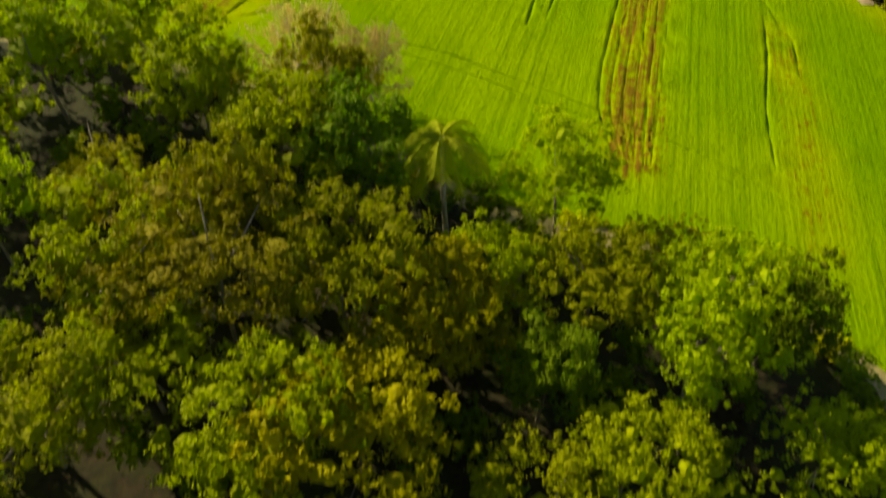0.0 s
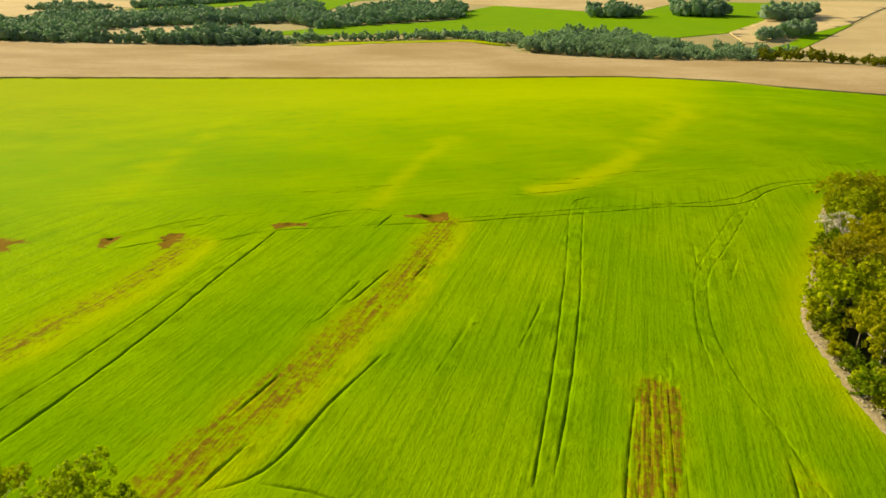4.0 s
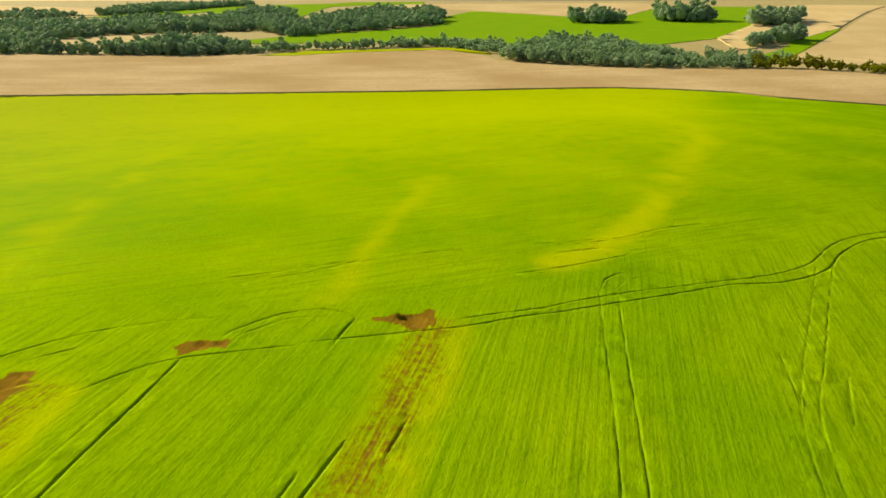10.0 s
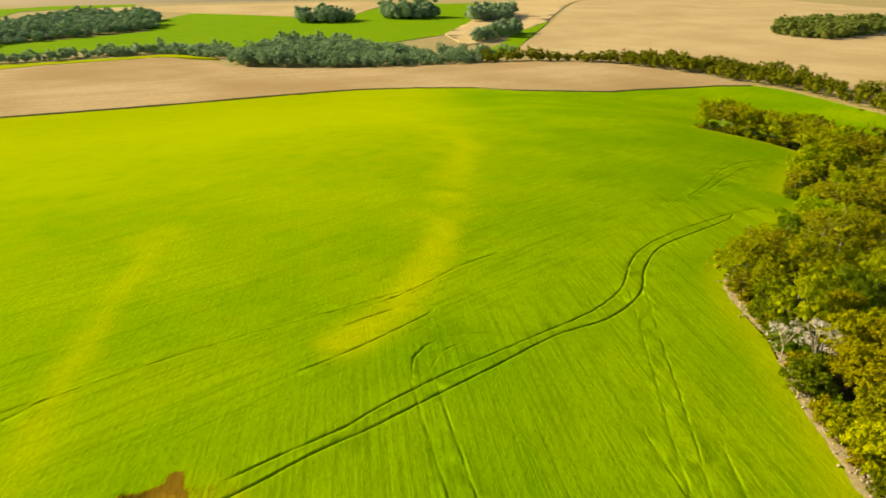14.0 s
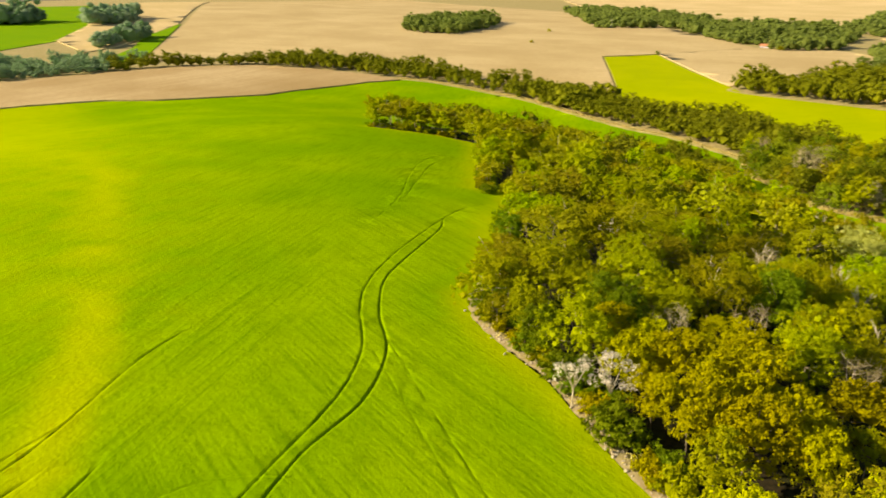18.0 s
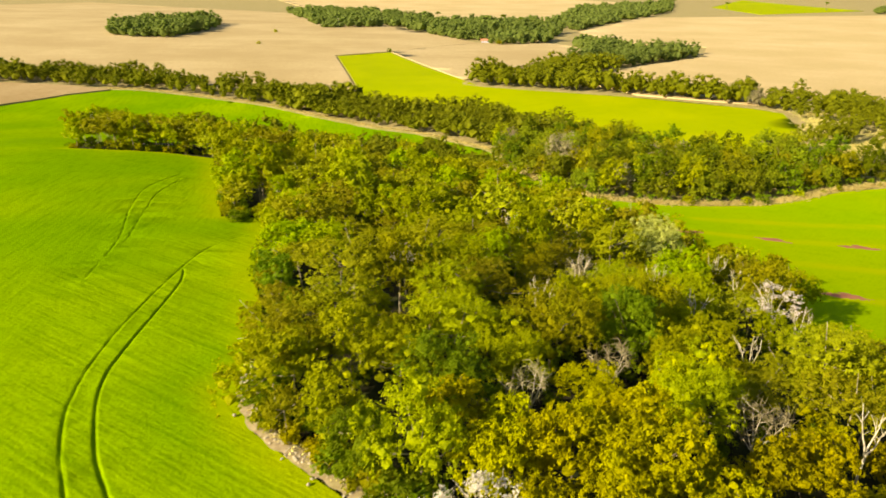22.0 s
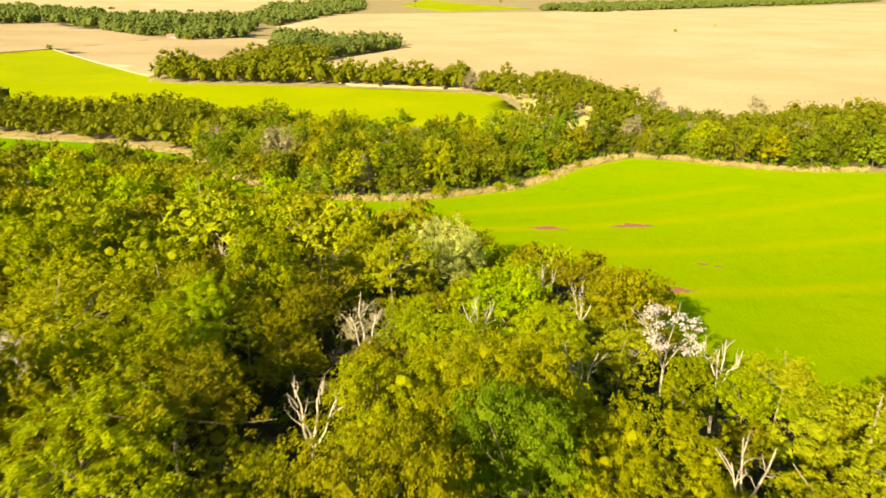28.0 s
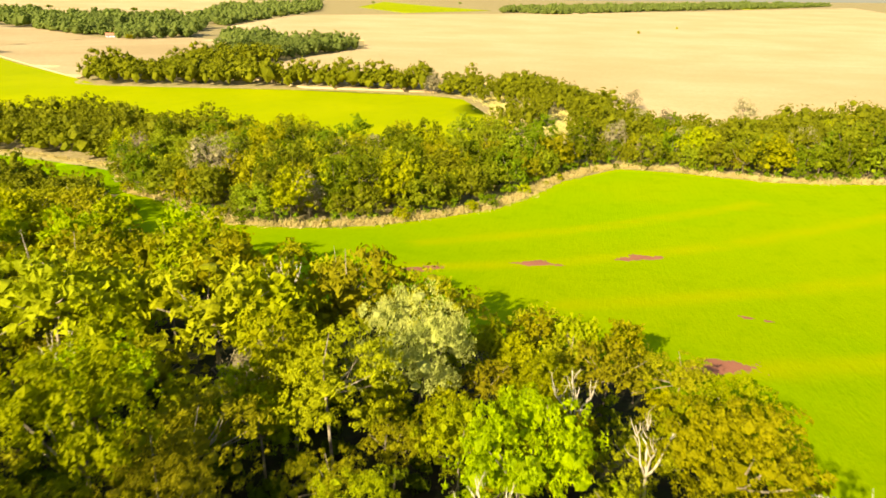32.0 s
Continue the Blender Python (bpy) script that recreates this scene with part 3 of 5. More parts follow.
# drill furrows in the washed-out strip, side by side
for k in range(6):
    u = k / 5
    RUTS.append(([(26.6 + 9.0 * u, 100.0 + 12.0 * u), (21.6 + 7.6 * u, 84.0 + 2.0 * u), (17.0 + 6.8 * u, 66.0), (16.9 + 3.6 * u, 55.6 - 1.0 * u)], 0.35 if k == 0 else 0.06, 0.25 if k == 0 else 0.12))
TRACKS, DEPTHS = [smooth_line(r[0], 2.0) for r in RUTS], [r[1:] for r in RUTS]
PATCHES = [cut_loop(ring, 0.8) for ring in (
    [(-8.1, 169.2), (-3.4, 170.4), (0.5, 172.1), (0.4, 167.8), (-2.1, 165.7), (-3.0, 167.9)],
    [(-35.4, 158.2), (-31.8, 159.2), (-29.1, 159.9), (-29.1, 158.5), (-32.3, 157.6), (-34.1, 155.4)],
    [(-54.4, 148.6), (-52.5, 149.1), (-51.9, 145.1), (-52.3, 140.8), (-53.8, 144.5)],
    [(-65.2, 144.9), (-62.9, 146.3), (-63.4, 143.1), (-63.4, 140.2)], [(-84.6, 139.8), (-80.5, 141.0), (-82.0, 139.2)])]
TERRACES = [smooth_line(l, 6.0) for l in ([(25.6, 196.8), (37.8, 207.8), (51.9, 227.2), (68.4, 256.4), (85.7, 292.4), (105.1, 325), (115.6, 380), (121.6, 523)], [(-15.9, 177.0), (-13.1, 192.7), (-7.6, 222.4), (6.8, 275.6), (17.7, 331), (17.2, 391)],
            [(-79.8, 181.0), (-84.1, 226.7), (-90.3, 293.5), (-111.5, 391), (-146.7, 510)])]
# washed-out strips: the middle line, half the width along it, and how bare
BARE_STRIPS = [([(1.0, 167.5), (-2.2, 151.5), (-5.8, 136.5), (-9.8, 122.8), (-16.2, 105.5), (-21.0, 93.0), (-25.2, 82.0), (-28.0, 75.0)], 5.6, 0.53), ([(-48.6, 144.5), (-49.6, 130.5), (-52.4, 118.5), (-56.2, 105.0), (-58.8, 94.0)], 5.0, 0.5),
               ([(31, 103), (25.2, 85), (21.4, 70), (18.8, 55.4)], 4.6, 0.57), ([(44.5, 87), (41.2, 69), (37.2, 55), (35.0, 46)], 4.0, 0.46), ([(30, 203), (35, 207.5), (44, 217)], 1.8, 0.42)]
FRINGES = [beside(smooth_line(BARE_STRIPS[0][0], 4), 4.6), beside(smooth_line(BARE_STRIPS[1][0], 4), 4.0)]


def thin_and_hazed_crop(x, y):
    v = np.zeros(len(x))
    for line, w, s in zip(TERRACES, (6.0, 4.5, 7.0), (0.75, 0.58, 0.55)):
        v = np.maximum(v, s * np.exp(-(away(x, y, line) / w) ** 2))
    for line, w, s in BARE_STRIPS:
        v = np.maximum(v, 0.5 * np.exp(-(away(x, y, line) / (w * 1.3)) ** 2))
    for line in FRINGES:
        v = np.maximum(v, 0.65 * np.exp(-(away(x, y, line) / 2.4) ** 2))
    ridge = np.interp(x, [-120, -40, 0, 30, 60, 90, 130], [172, 178, 180, 196, 215, 240, 300])
    # beyond the ridge, yellower with distance: haze and grazing view painted in
    v = np.maximum(v, (0.24 + 0.4 * np.clip((y - 210) / 220, 0, 1)) / (1 + np.exp(-(y - ridge) / 3.0)) / (1 + np.exp((x - 95 - 0.35 * np.maximum(y - 230, 0)) / 14.0)))
    edge = away(x, y, FOREST_WEST)
    return np.maximum(v, 0.65 * np.exp(-(edge / 6.0) ** 2))


def north_part(x, y):
    ridge = np.interp(x, [-120, -40, 0, 30, 60, 90, 130], [166, 172, 176, 192, 205, 222, 260])
    return 1 / (1 + np.exp(-(y - ridge) / 3.0))


def bare_crop(x, y):
    v = np.zeros(len(x))
    for line, w, s in BARE_STRIPS:
        v = np.maximum(v, s * np.exp(-(away(x, y, line) / w) ** 4))
    return v


RED_SPOTS = [(273.8, 150.6, 2.4, 4.2), (277.7, 125.0, 2.4, 4.6), (280.9, 105.2, 1.6, 2.4), (280.6, 99.2, 2.4, 4.4), (216.9, 116.7, 2.6, 6.0), (237.6, 98.7, 1.0, 1.5)]


def bare_east(x, y):
    v = np.zeros(len(x))
    wx, wy = x + 0.9 * np.sin(y * 0.8) + 0.5 * np.sin(y * 2.1 + x), y + 1.6 * np.sin(x * 1.1)
    for a, b, rx, ry in RED_SPOTS:
        v = np.maximum(v, 1.25 * np.exp(-(((wx - a) / rx) ** 2 + ((wy - b) / ry) ** 2)))
    return v


def thin_east(x, y):
    v = np.zeros(len(x))
    for line in ([(273.2, 162.4), (278.9, 118.1), (288.1, 78.2), (308, 15.9), (319, -39.9)], [(214.9, 120.5), (217.2, 91.2), (224.6, 37.2)], [(298.6, 147.9), (312, 98.5), (333, 38.7)], [(247.2, 127.8), (252.2, 88.5), (262.2, 27.8)]):
        v = np.maximum(v, 0.6 * np.exp(-(away(x, y, line) / 5.0) ** 2))
    return np.maximum(v, 0.5 * np.exp(-(away(x, y, EAST_NORTH) / 4.0) ** 2))


sheet("cereal_field", WEST_FIELD, CROP, 0.55, 9.0, "lush green young cereal with wheel tracks and bare brown strips", TRACKS, DEPTHS, PATCHES, thin_and_hazed_crop, bare_crop, north_part, near=(-75, 135, 20, 250, 2.2), rough=0.07)
sheet("valley_cereal_field", EAST_FIELD, CROP_EAST, 0.5, 4.0, "bright green young cereal with small bare red patches", (), (), (), thin_east, bare_east, near=(205, 295, 85, 165, 1.5), rough=0.03, seed=2)

YELLOW = [(770, 518), (835, 483), (727, 402), (645, 332), (625, 317), (609, 196.4), (582, 107.6), (570, 90.3), (511, 84.5), (471, 97.5), (439, 120.7), (421, 148.6), (459, 182.5), (496, 236.0), (523, 292.4), (532, 361), (547, 395), (575, 403)]
sheet("ripening_field", cut_loop(YELLOW, 10), CROP_YELLOW, 0.5, 16, "yellow-green ripening crop between tree belts", seed=4)
sheet("maize_field", cut_loop(MAIZE_NEAR + MAIZE_BACK, 8), STRAW, 1.5, 16, "tall dry beige maize standing ripe", rough=0.15, seed=5)
FIELDS = [
    ("mown_strip", CROP_YELLOW, "pale yellow-green mown strip behind the maize", [(-186, 893), (-137, 953), (26, 991), (47, 982), (84, 920), (46, 952), (25, 967), (-84, 939), (-144, 896)]),
    ("distant_cereal_field", CROP_FAR, "bright green far cereal field between woods", [(-298.3, 1066), (-197.8, 1209), (23.0, 1335), (48.9, 1555), (118.6, 1722), (285.8, 1460), (375, 1428), (558, 1736), (753, 1682), (515, 1207), (407, 1059), (275.0, 982), (91.5, 991), (-64.6, 1091), (-176.7, 1077)]),
    ("distant_cereal_field", CROP_FAR, "narrow green cereal strip below a stubble field", [(307, 847), (363, 858), (438, 938), (586, 1150), (626, 1145), (390, 834)]),
    ("distant_cereal_field", CROP_FAR, "far green strip among hazy woods", [(-445, 1639), (-555, 2065), (-348, 4008), (29.5, 4247), (-5.9, 2679), (-253.7, 2233), (-256.8, 1588)]),
    ("distant_cereal_field", CROP_FAR, "long green strip before far woods", [(-764, 1777), (-616, 2190), (-562, 2482), (-503, 2089), (-588, 1825)]),
    ("distant_cereal_field", CROP_YELLOW, "far yellow-green field beyond the stubble", [(2392, 90.4), (3028, -31.0), (2166, -267.5), (1966, -8.4)]),
    ("distant_cereal_field", CROP_YELLOW, "far green field near the horizon", [(2747, -831), (3671, -1518), (3035, -1908), (2446, -1206)]),
    ("stubble_field", STUBBLE_PALE, "wide pale beige stubble field on a gentle slope", [(1274, 324), (1786, 251.8), (1904, -156.4), (2135, -850), (2694, -1776), (895, -701), (449, -95.1), (454, -46.9), (452, -14.8), (482, 10.3), (567, 29.6), (654, 64.5), (599, 102.0), (620, 187.8), (686, 244.7), (807, 206.2), (946, 135.0), (1072, 129.1), (1097, 240.5)]),
    ("stubble_field", STUBBLE, "beige stubble field beside a tree belt", [(840, 483), (1001, 425), (1040, 329), (963, 242.8), (848, 297.7), (652, 338), (752, 416)]),
    ("stubble_field", STUBBLE, "broad beige stubble field with small bushes", [(390, 832), (467, 783), (513, 709), (538, 610), (532, 514), (556, 435), (575, 406), (770, 521), (836, 486), (1001, 425), (1254, 660), (1680, 1107), (2117, 2127), (1352, 2138), (634, 1147)]),
    ("stubble_field", STUBBLE_PALE, "pale beige stubble between the trees", [(407, 1061), (515, 1208), (625, 1150), (435, 962), (380, 932)]),
    ("stubble_field", STUBBLE_PALE, "pale far stubble field", [(625, 1150), (517, 1210), (756, 1681), (1276, 2150), (1340, 2131)]),
    ("stubble_field", STUBBLE, "far beige field above the green one", [(-93.9, 2202), (128.6, 1719), (288.6, 1465), (377, 1432), (556, 1740), (612, 2339), (218.7, 4058)]),
    ("stubble_field", STUBBLE, "beige strip among the woods", [(-520, 1030), (-525, 1179), (-421, 1285), (-353, 1272), (-414, 1036)]),
    ("stubble_field", STUBBLE_PALE, "far pale fields near the horizon", [(-1808, 3128), (-880, 2243), (-751, 1877), (-958, 1902), (-832, 1447), (-959, 1349), (-1703, 1998)]),
    ("stubble_field", STUBBLE_PALE, "far beige slope beyond the house", [(1454, 481), (1411, 408), (1620, 388), (2353, 484), (2695, 357), (3574, 1199), (2882, 1888), (1881, 1102), (1738, 868), (1392, 608)]),
]
for k, (name, mat, label, loop) in enumerate(FIELDS):
    span = max(max(p[0] for p in loop) - min(p[0] for p in loop), max(p[1] for p in loop) - min(p[1] for p in loop))
    sheet(name, cut_loop(loop, max(12, span / 70)), mat, 1.9 if name == "mown_strip" else 0.75 + 0.03 * k, max(14, span / 60), label, seed=10 + k)

# the woods' dark floor, and sandy tracks at its edges
sheet("forest_floor", cut_loop(FOREST, 5), FOREST_FLOOR, 0.12, 6, "dark leaf litter under the trees", seed=30, category="ground")
START_FLOOR = [(-110, 72), (-62, 66.5), (-36, 66.5), (-24, 62.5), (-8, 54), (4, 45), (16, 43), (27, 38), (33.5, 31), (33.5, 20), (38, 4), (0, -8), (-80, -4), (-110, 10)]
sheet("wood_floor", cut_loop(START_FLOOR, 5), FOREST_FLOOR, 0.12, 6, "dark leaf litter under a small wood", seed=31, category="ground")
ribbon("sandy_track", smooth_line([(62.0, 97.7), (62.0, 104.3), (64.2, 121.7), (66.3, 131.6), (74.5, 145.9), (78.1, 152.1), (84.2, 163.2), (90.4, 172.3), (96.0, 180.4), (100.0, 190.4), (104.4, 199.3), (111.1, 205.5)], 1.2), 2.3, PATH_DIRT, 0.7, "pale sandy track with loose stones along the forest edge")
ribbon("field_track", smooth_line([(p[0] + 1.5, p[1]) for p in STRIP_BACK], 3.0), 5.0, SCRUB, 0.7, "pale dirt track between field and tree belt", 4)
ribbon("field_track", smooth_line([(645, 334), (626, 318), (611, 196.4), (584, 108.5), (572, 92.2)], 4.0), 3.5, SCRUB, 0.7, "pale dirt track behind the ripening field", 6)


sheet("scrubland", cut_loop([(600, 98), (572, 82), (511, 77), (467, 91), (433, 115), (408, 110), (404, 70), (420, 58), (462, 40), (537, 40), (585, 56), (640, 72), (630, 92)], 5), SCRUB, 0.2, 8, "pale dry grass and scrub in a clearing", seed=33, category="ground")


# ---------------------------------------------------------------- trees
ICO = bmesh.new()
bmesh.ops.create_icosphere(ICO, subdivisions=1, radius=1.0)
ICO_V = np.array([v.co[:] for v in ICO.verts])
ICO_F = np.array([[v.index for v in f.verts] for f in ICO.faces])
ICO.free()


class Shape:
    """Verts and faces that are gathered for one mesh."""

    def __init__(self, seed):
        self.v, self.f, self.n, self.rng = [], [], 0, np.random.default_rng(seed)
        self.heart = (0.0, 0.0, -1e6)

    def add(self, verts, faces):
        self.v.append(np.asarray(verts, float))
        if isinstance(faces, np.ndarray):
            self.f += (faces + self.n).tolist()
        else:
            self.f += [tuple(int(i) + self.n for i in f) for f in faces]
        self.n += len(verts)

    def tube(self, pts, radii, sides=6):
        pts = [Vector(p) for p in pts]
        rings = []
        for k, p in enumerate(pts):
            d = (pts[min(k + 1, len(pts) - 1)] - pts[max(k - 1, 0)]).normalized()
            a = d.orthogonal().normalized()
            b = d.cross(a)
            rings += [p + radii[k] * (math.cos(2 * math.pi * s / sides) * a + math.sin(2 * math.pi * s / sides) * b) for s in range(sides)]
        faces = [(k * sides + s, k * sides + (s + 1) % sides, (k + 1) * sides + (s + 1) % sides, (k + 1) * sides + s) for k in range(len(pts) - 1) for s in range(sides)]
        self.add([tuple(r) for r in rings], faces + [tuple(range((len(pts) - 1) * sides, len(pts) * sides))])

    def leaves(self, c, r, n, size, low=-0.45, droop=0.0, slim=0.45, bunch=6, simple=False):
        """Leaves over a clump, in sprays of about bunch leaves that lie alike."""
        rng = self.rng
        k = max(1, int(round(n / bunch)))
        u = rng.normal(size=(k * 2 + 6, 3))
        u /= np.linalg.norm(u, axis=1)[:, None]
        u = u[u[:, 2] > low][:k]
        p = np.asarray(c) + np.asarray(r) * u * rng.uniform(0.82, 1.12, (len(u), 1))
        out = p - np.asarray(self.heart)
        out /= np.linalg.norm(out, axis=1)[:, None] + 1e-9
        face = 0.85 * u + 0.35 * out + 0.28 * rng.normal(size=(len(u), 3)) + np.array((0, 0, 0.15))
        face /= np.linalg.norm(face, axis=1)[:, None]
        p, face = np.repeat(p, bunch, axis=0), np.repeat(face, bunch, axis=0)
        n = len(p)
        p = p + rng.normal(size=(n, 3)) * size * np.array((0.8, 0.8, 0.5))
        nrm = face + 0.3 * rng.normal(size=(n, 3))
        nrm /= np.linalg.norm(nrm, axis=1)[:, None]
        t = np.cross(nrm, rng.normal(size=(n, 3)))
        t /= np.linalg.norm(t, axis=1)[:, None] + 1e-9
        if droop:
            t = t * (1 - abs(droop)) + np.array((0, 0, -1.0)) * droop
            t /= np.linalg.norm(t, axis=1)[:, None]
        b = np.cross(nrm, t)
        s = size * rng.uniform(0.6, 1.35, (n, 1))
        if simple:
            v = np.stack([p - t * s * 0.5 - b * s * slim, p - t * s * 0.4 + b * s * slim, p + t * s * 0.75], axis=1).reshape(-1, 3)
            self.add(v, np.arange(3 * n).reshape(n, 3))
            return
        bend = nrm * s * 0.18
        v = np.stack([p - t * s * 0.6, p + b * s * slim - bend, p + t * s * 0.6 - bend * 0.5, p - b * s * slim - bend], axis=1).reshape(-1, 3)
        self.add(v, np.arange(4 * n).reshape(n, 4))

    def tufts(self, lobes, each, many, radius, size, low=-0.35, droop=0.0, slim=0.45, flat=1.0):
        """Leaves in rounded tufts that stand on the clumps, with dark gaps between them."""
        rng = self.rng
        c, r = np.array([l[0] for l in lobes]), np.array([l[1] for l in lobes])
        size = np.broadcast_to(np.asarray(size, float), len(c)).repeat(each * many)[:, None]
        u = rng.normal(size=(len(c) * each, 3))
        u /= np.linalg.norm(u, axis=1)[:, None]
        u[:, 2] = np.where(u[:, 2] < low, -u[:, 2], u[:, 2])
        p = c.repeat(each, axis=0) + r.repeat(each, axis=0) * u * rng.uniform(0.72, 1.1, (len(u), 1))
        wide = (radius * rng.uniform(0.55, 1.35, (len(u), 1))).repeat(many, axis=0)
        u, p = u.repeat(many, axis=0), p.repeat(many, axis=0)
        n = len(p)
        v = rng.normal(size=(n, 3)) + 0.7 * u + np.array((0, 0, 0.3))
        v /= np.linalg.norm(v, axis=1)[:, None]
        p = p + v * wide * rng.uniform(0.3, 1.35, (n, 1)) * np.array((1, 1, flat))
        nrm = v + 0.5 * u + 0.65 * rng.normal(size=(n, 3))
        nrm /= np.linalg.norm(nrm, axis=1)[:, None]
        t = np.cross(nrm, rng.normal(size=(n, 3)))
        t /= np.linalg.norm(t, axis=1)[:, None] + 1e-9
        if droop:
            t = t * (1 - abs(droop)) + np.array((0, 0, -1.0)) * droop
            t /= np.linalg.norm(t, axis=1)[:, None]
        b = np.cross(nrm, t)
        s = size * rng.uniform(0.6, 1.3, (n, 1))
        self.add(np.stack([p - t * s * 0.5 - b * s * slim, p - t * s * 0.4 + b * s * slim, p + t * s * 0.75], axis=1).reshape(-1, 3), np.arange(3 * n).reshape(n, 3))

    def cores(self, lobes, k):
        """The dense inside of each clump."""
        c, r = np.array([l[0] for l in lobes]), np.array([l[1] for l in lobes])
        v = ICO_V[None] * (1 + 0.28 * self.rng.uniform(-1, 1, (len(c), len(ICO_V), 1))) * r[:, None] * k + c[:, None]
        self.add(v.reshape(-1, 3), (ICO_F[None] + len(ICO_V) * np.arange(len(c))[:, None, None]).reshape(-1, 3))

    def core(self, c, r):
        v = ICO_V * (1 + 0.25 * self.rng.uniform(-1, 1, (len(ICO_V), 1)))
        self.add(np.asarray(c) + v * np.asarray(r), ICO_F)

    def mesh(self, name, mat, smooth=False):
        me = bpy.data.meshes.new(name)
        me.from_pydata(np.vstack(self.v).tolist(), [], self.f)
        me.materials.append(mat)
        if smooth:
            me.polygons.foreach_set("use_smooth", [True] * len(me.polygons))
        return me


def lobes_of(rng, radius, tall, base, count, flat=1.0, foot=0.55):
    """Clumps of foliage, uneven, over a broad lopsided dome: centres and radii."""
    out = []
    lop = rng.uniform(0, 6.28)
    for k in range(count):
        a = k * 2.4 + rng.uniform(-0.7, 0.7)
        h = ((k + rng.uniform(0.0, 1.0)) / count) ** 0.8
        wide = radius * (1 + 0.24 * math.cos(a - lop) + 0.16 * math.cos(2 * a + lop))
        ring = math.sqrt(max(0.0, 1 - h ** 2.6)) * wide * (foot + (1 - foot) * min(1.0, h * 4)) * rng.uniform(0.62, 1.0)
        if h > 0.75:
            ring = wide * 0.66 * math.sqrt(rng.uniform(0.0, 1.0))
        r = radius * rng.uniform(0.24, 0.42)
        top = base + (tall - r * 0.5) * (h + rng.uniform(-0.09, 0.07)) * (1 + 0.1 * math.cos(a - lop))
        out.append(((ring * math.cos(a), ring * math.sin(a), top), np.array((r * rng.uniform(0.85, 1.25), r * rng.uniform(0.85, 1.25), r * rng.uniform(0.6, 0.9) * flat))))
    return out


def crown_and_wood(seed, radius, tall, base, count, each, many, size, flat=1.0, droop=0.0, slim=0.45, trunk=0.14, core=0.55, bare=0, puff=0.45):
    """A tree's crown, of count clumps that carry each tufts of many leaves, and its trunk and limbs."""
    rng = np.random.default_rng(seed)
    lobes = lobes_of(rng, radius, tall, base, count, flat)
    crown, wood = Shape(seed), Shape(seed + 1)
    if core:
        crown.core((0, 0, base + tall * 0.33), np.array((radius * core, radius * core, tall * 0.5 * core)))
        crown.cores(lobes, core)
    crown.tufts(lobes, each, many, puff, size, -0.4, droop, slim, 0.6 + 0.4 * flat)
    lean = rng.uniform(-0.5, 0.5, 2)
    fork = (lean[0], lean[1], base + 0.15 * tall)
    wood.tube([(0, 0, -0.4), (lean[0] * 0.4, lean[1] * 0.4, base * 0.5), fork], [trunk * 1.35, trunk, trunk * 0.8], 6)
    order = rng.permutation(len(lobes))[:6 + bare]
    for j, k in enumerate(order):
        c, r = np.array(lobes[k][0]), lobes[k][1]
        if j < bare:
            c = c + (c - np.array(fork)) / np.linalg.norm(c - np.array(fork)) * r[0] * 1.25
        m = tuple((np.array(fork) + c) / 2 + rng.uniform(-0.3, 0.3, 3) * radius * 0.2 - np.array((0, 0, 0.06 * tall)))
        wood.tube([fork, m, tuple(c)], [trunk * 0.6, trunk * 0.42, trunk * 0.16], 5)
    return crown, wood


def tree_proto(name, label, group, crown, wood, leaf, bark=None):
    root = new(name)
    tagged(root, label, "tree", group)
    root.empty_display_size = 0.5
    t = new("trunk", wood.mesh("trunk", bark or BARK, True))
    c = new("crown", crown.mesh("crown", leaf))
    t.parent = c.parent = root
    return root


def dead_shapes(seed, tall, spread, twigs, mats, fine=0.05):
    """A bare tree: forked limbs, branches and a haze of twigs."""
    rng = np.random.default_rng(seed)
    wood, tw = Shape(seed), Shape(seed + 1)
    fork = (0.1, 0.0, tall * 0.4)
    wood.tube([(0, 0, -0.4), (0.15, 0.1, tall * 0.2), fork], [0.17, 0.13, 0.11], 7)
    for k in range(7):
        a = k * 2.4 + rng.uniform(-0.3, 0.3)
        reach = spread * rng.uniform(0.5, 1.0)
        tip = np.array((math.cos(a) * reach, math.sin(a) * reach, tall * rng.uniform(0.72, 1.0)))
        m = (np.array(fork) * 0.5 + tip * 0.5) + rng.uniform(-0.3, 0.3, 3) + np.array((0, 0, 0.3))
        wood.tube([fork, tuple(m), tuple(tip)], [0.09, 0.06, 0.025], 5)
        for j in range(6):
            s = rng.uniform(0.35, 1.0)
            p = m + (tip - m) * s if s > 0.5 else np.array(fork) + (m - np.array(fork)) * 2 * s
            e = p + rng.normal(size=3) * np.array((0.9, 0.9, 0.5)) * spread * 0.28 + np.array((0, 0, 0.5))
            wood.tube([tuple(p), tuple((p + e) / 2 + rng.uniform(-0.12, 0.12, 3)), tuple(e)], [0.035, 0.025, 0.012], 4)
            for i in range(twigs):
                q = p + (e - p) * rng.uniform(0.2, 1.0)
                g = q + rng.normal(size=3) * 0.55 + np.array((0, 0, 0.25))
                d = np.cross(g - q, rng.normal(size=3))
                d = d / (np.linalg.norm(d) + 1e-9) * fine
                tw.add([q - d, q + d, g], [(0, 1, 2)])
    return wood, tw


KINDS = {}
GROUP = "trees of the forest"


def kind(key, *protos):
    KINDS[key] = list(protos)


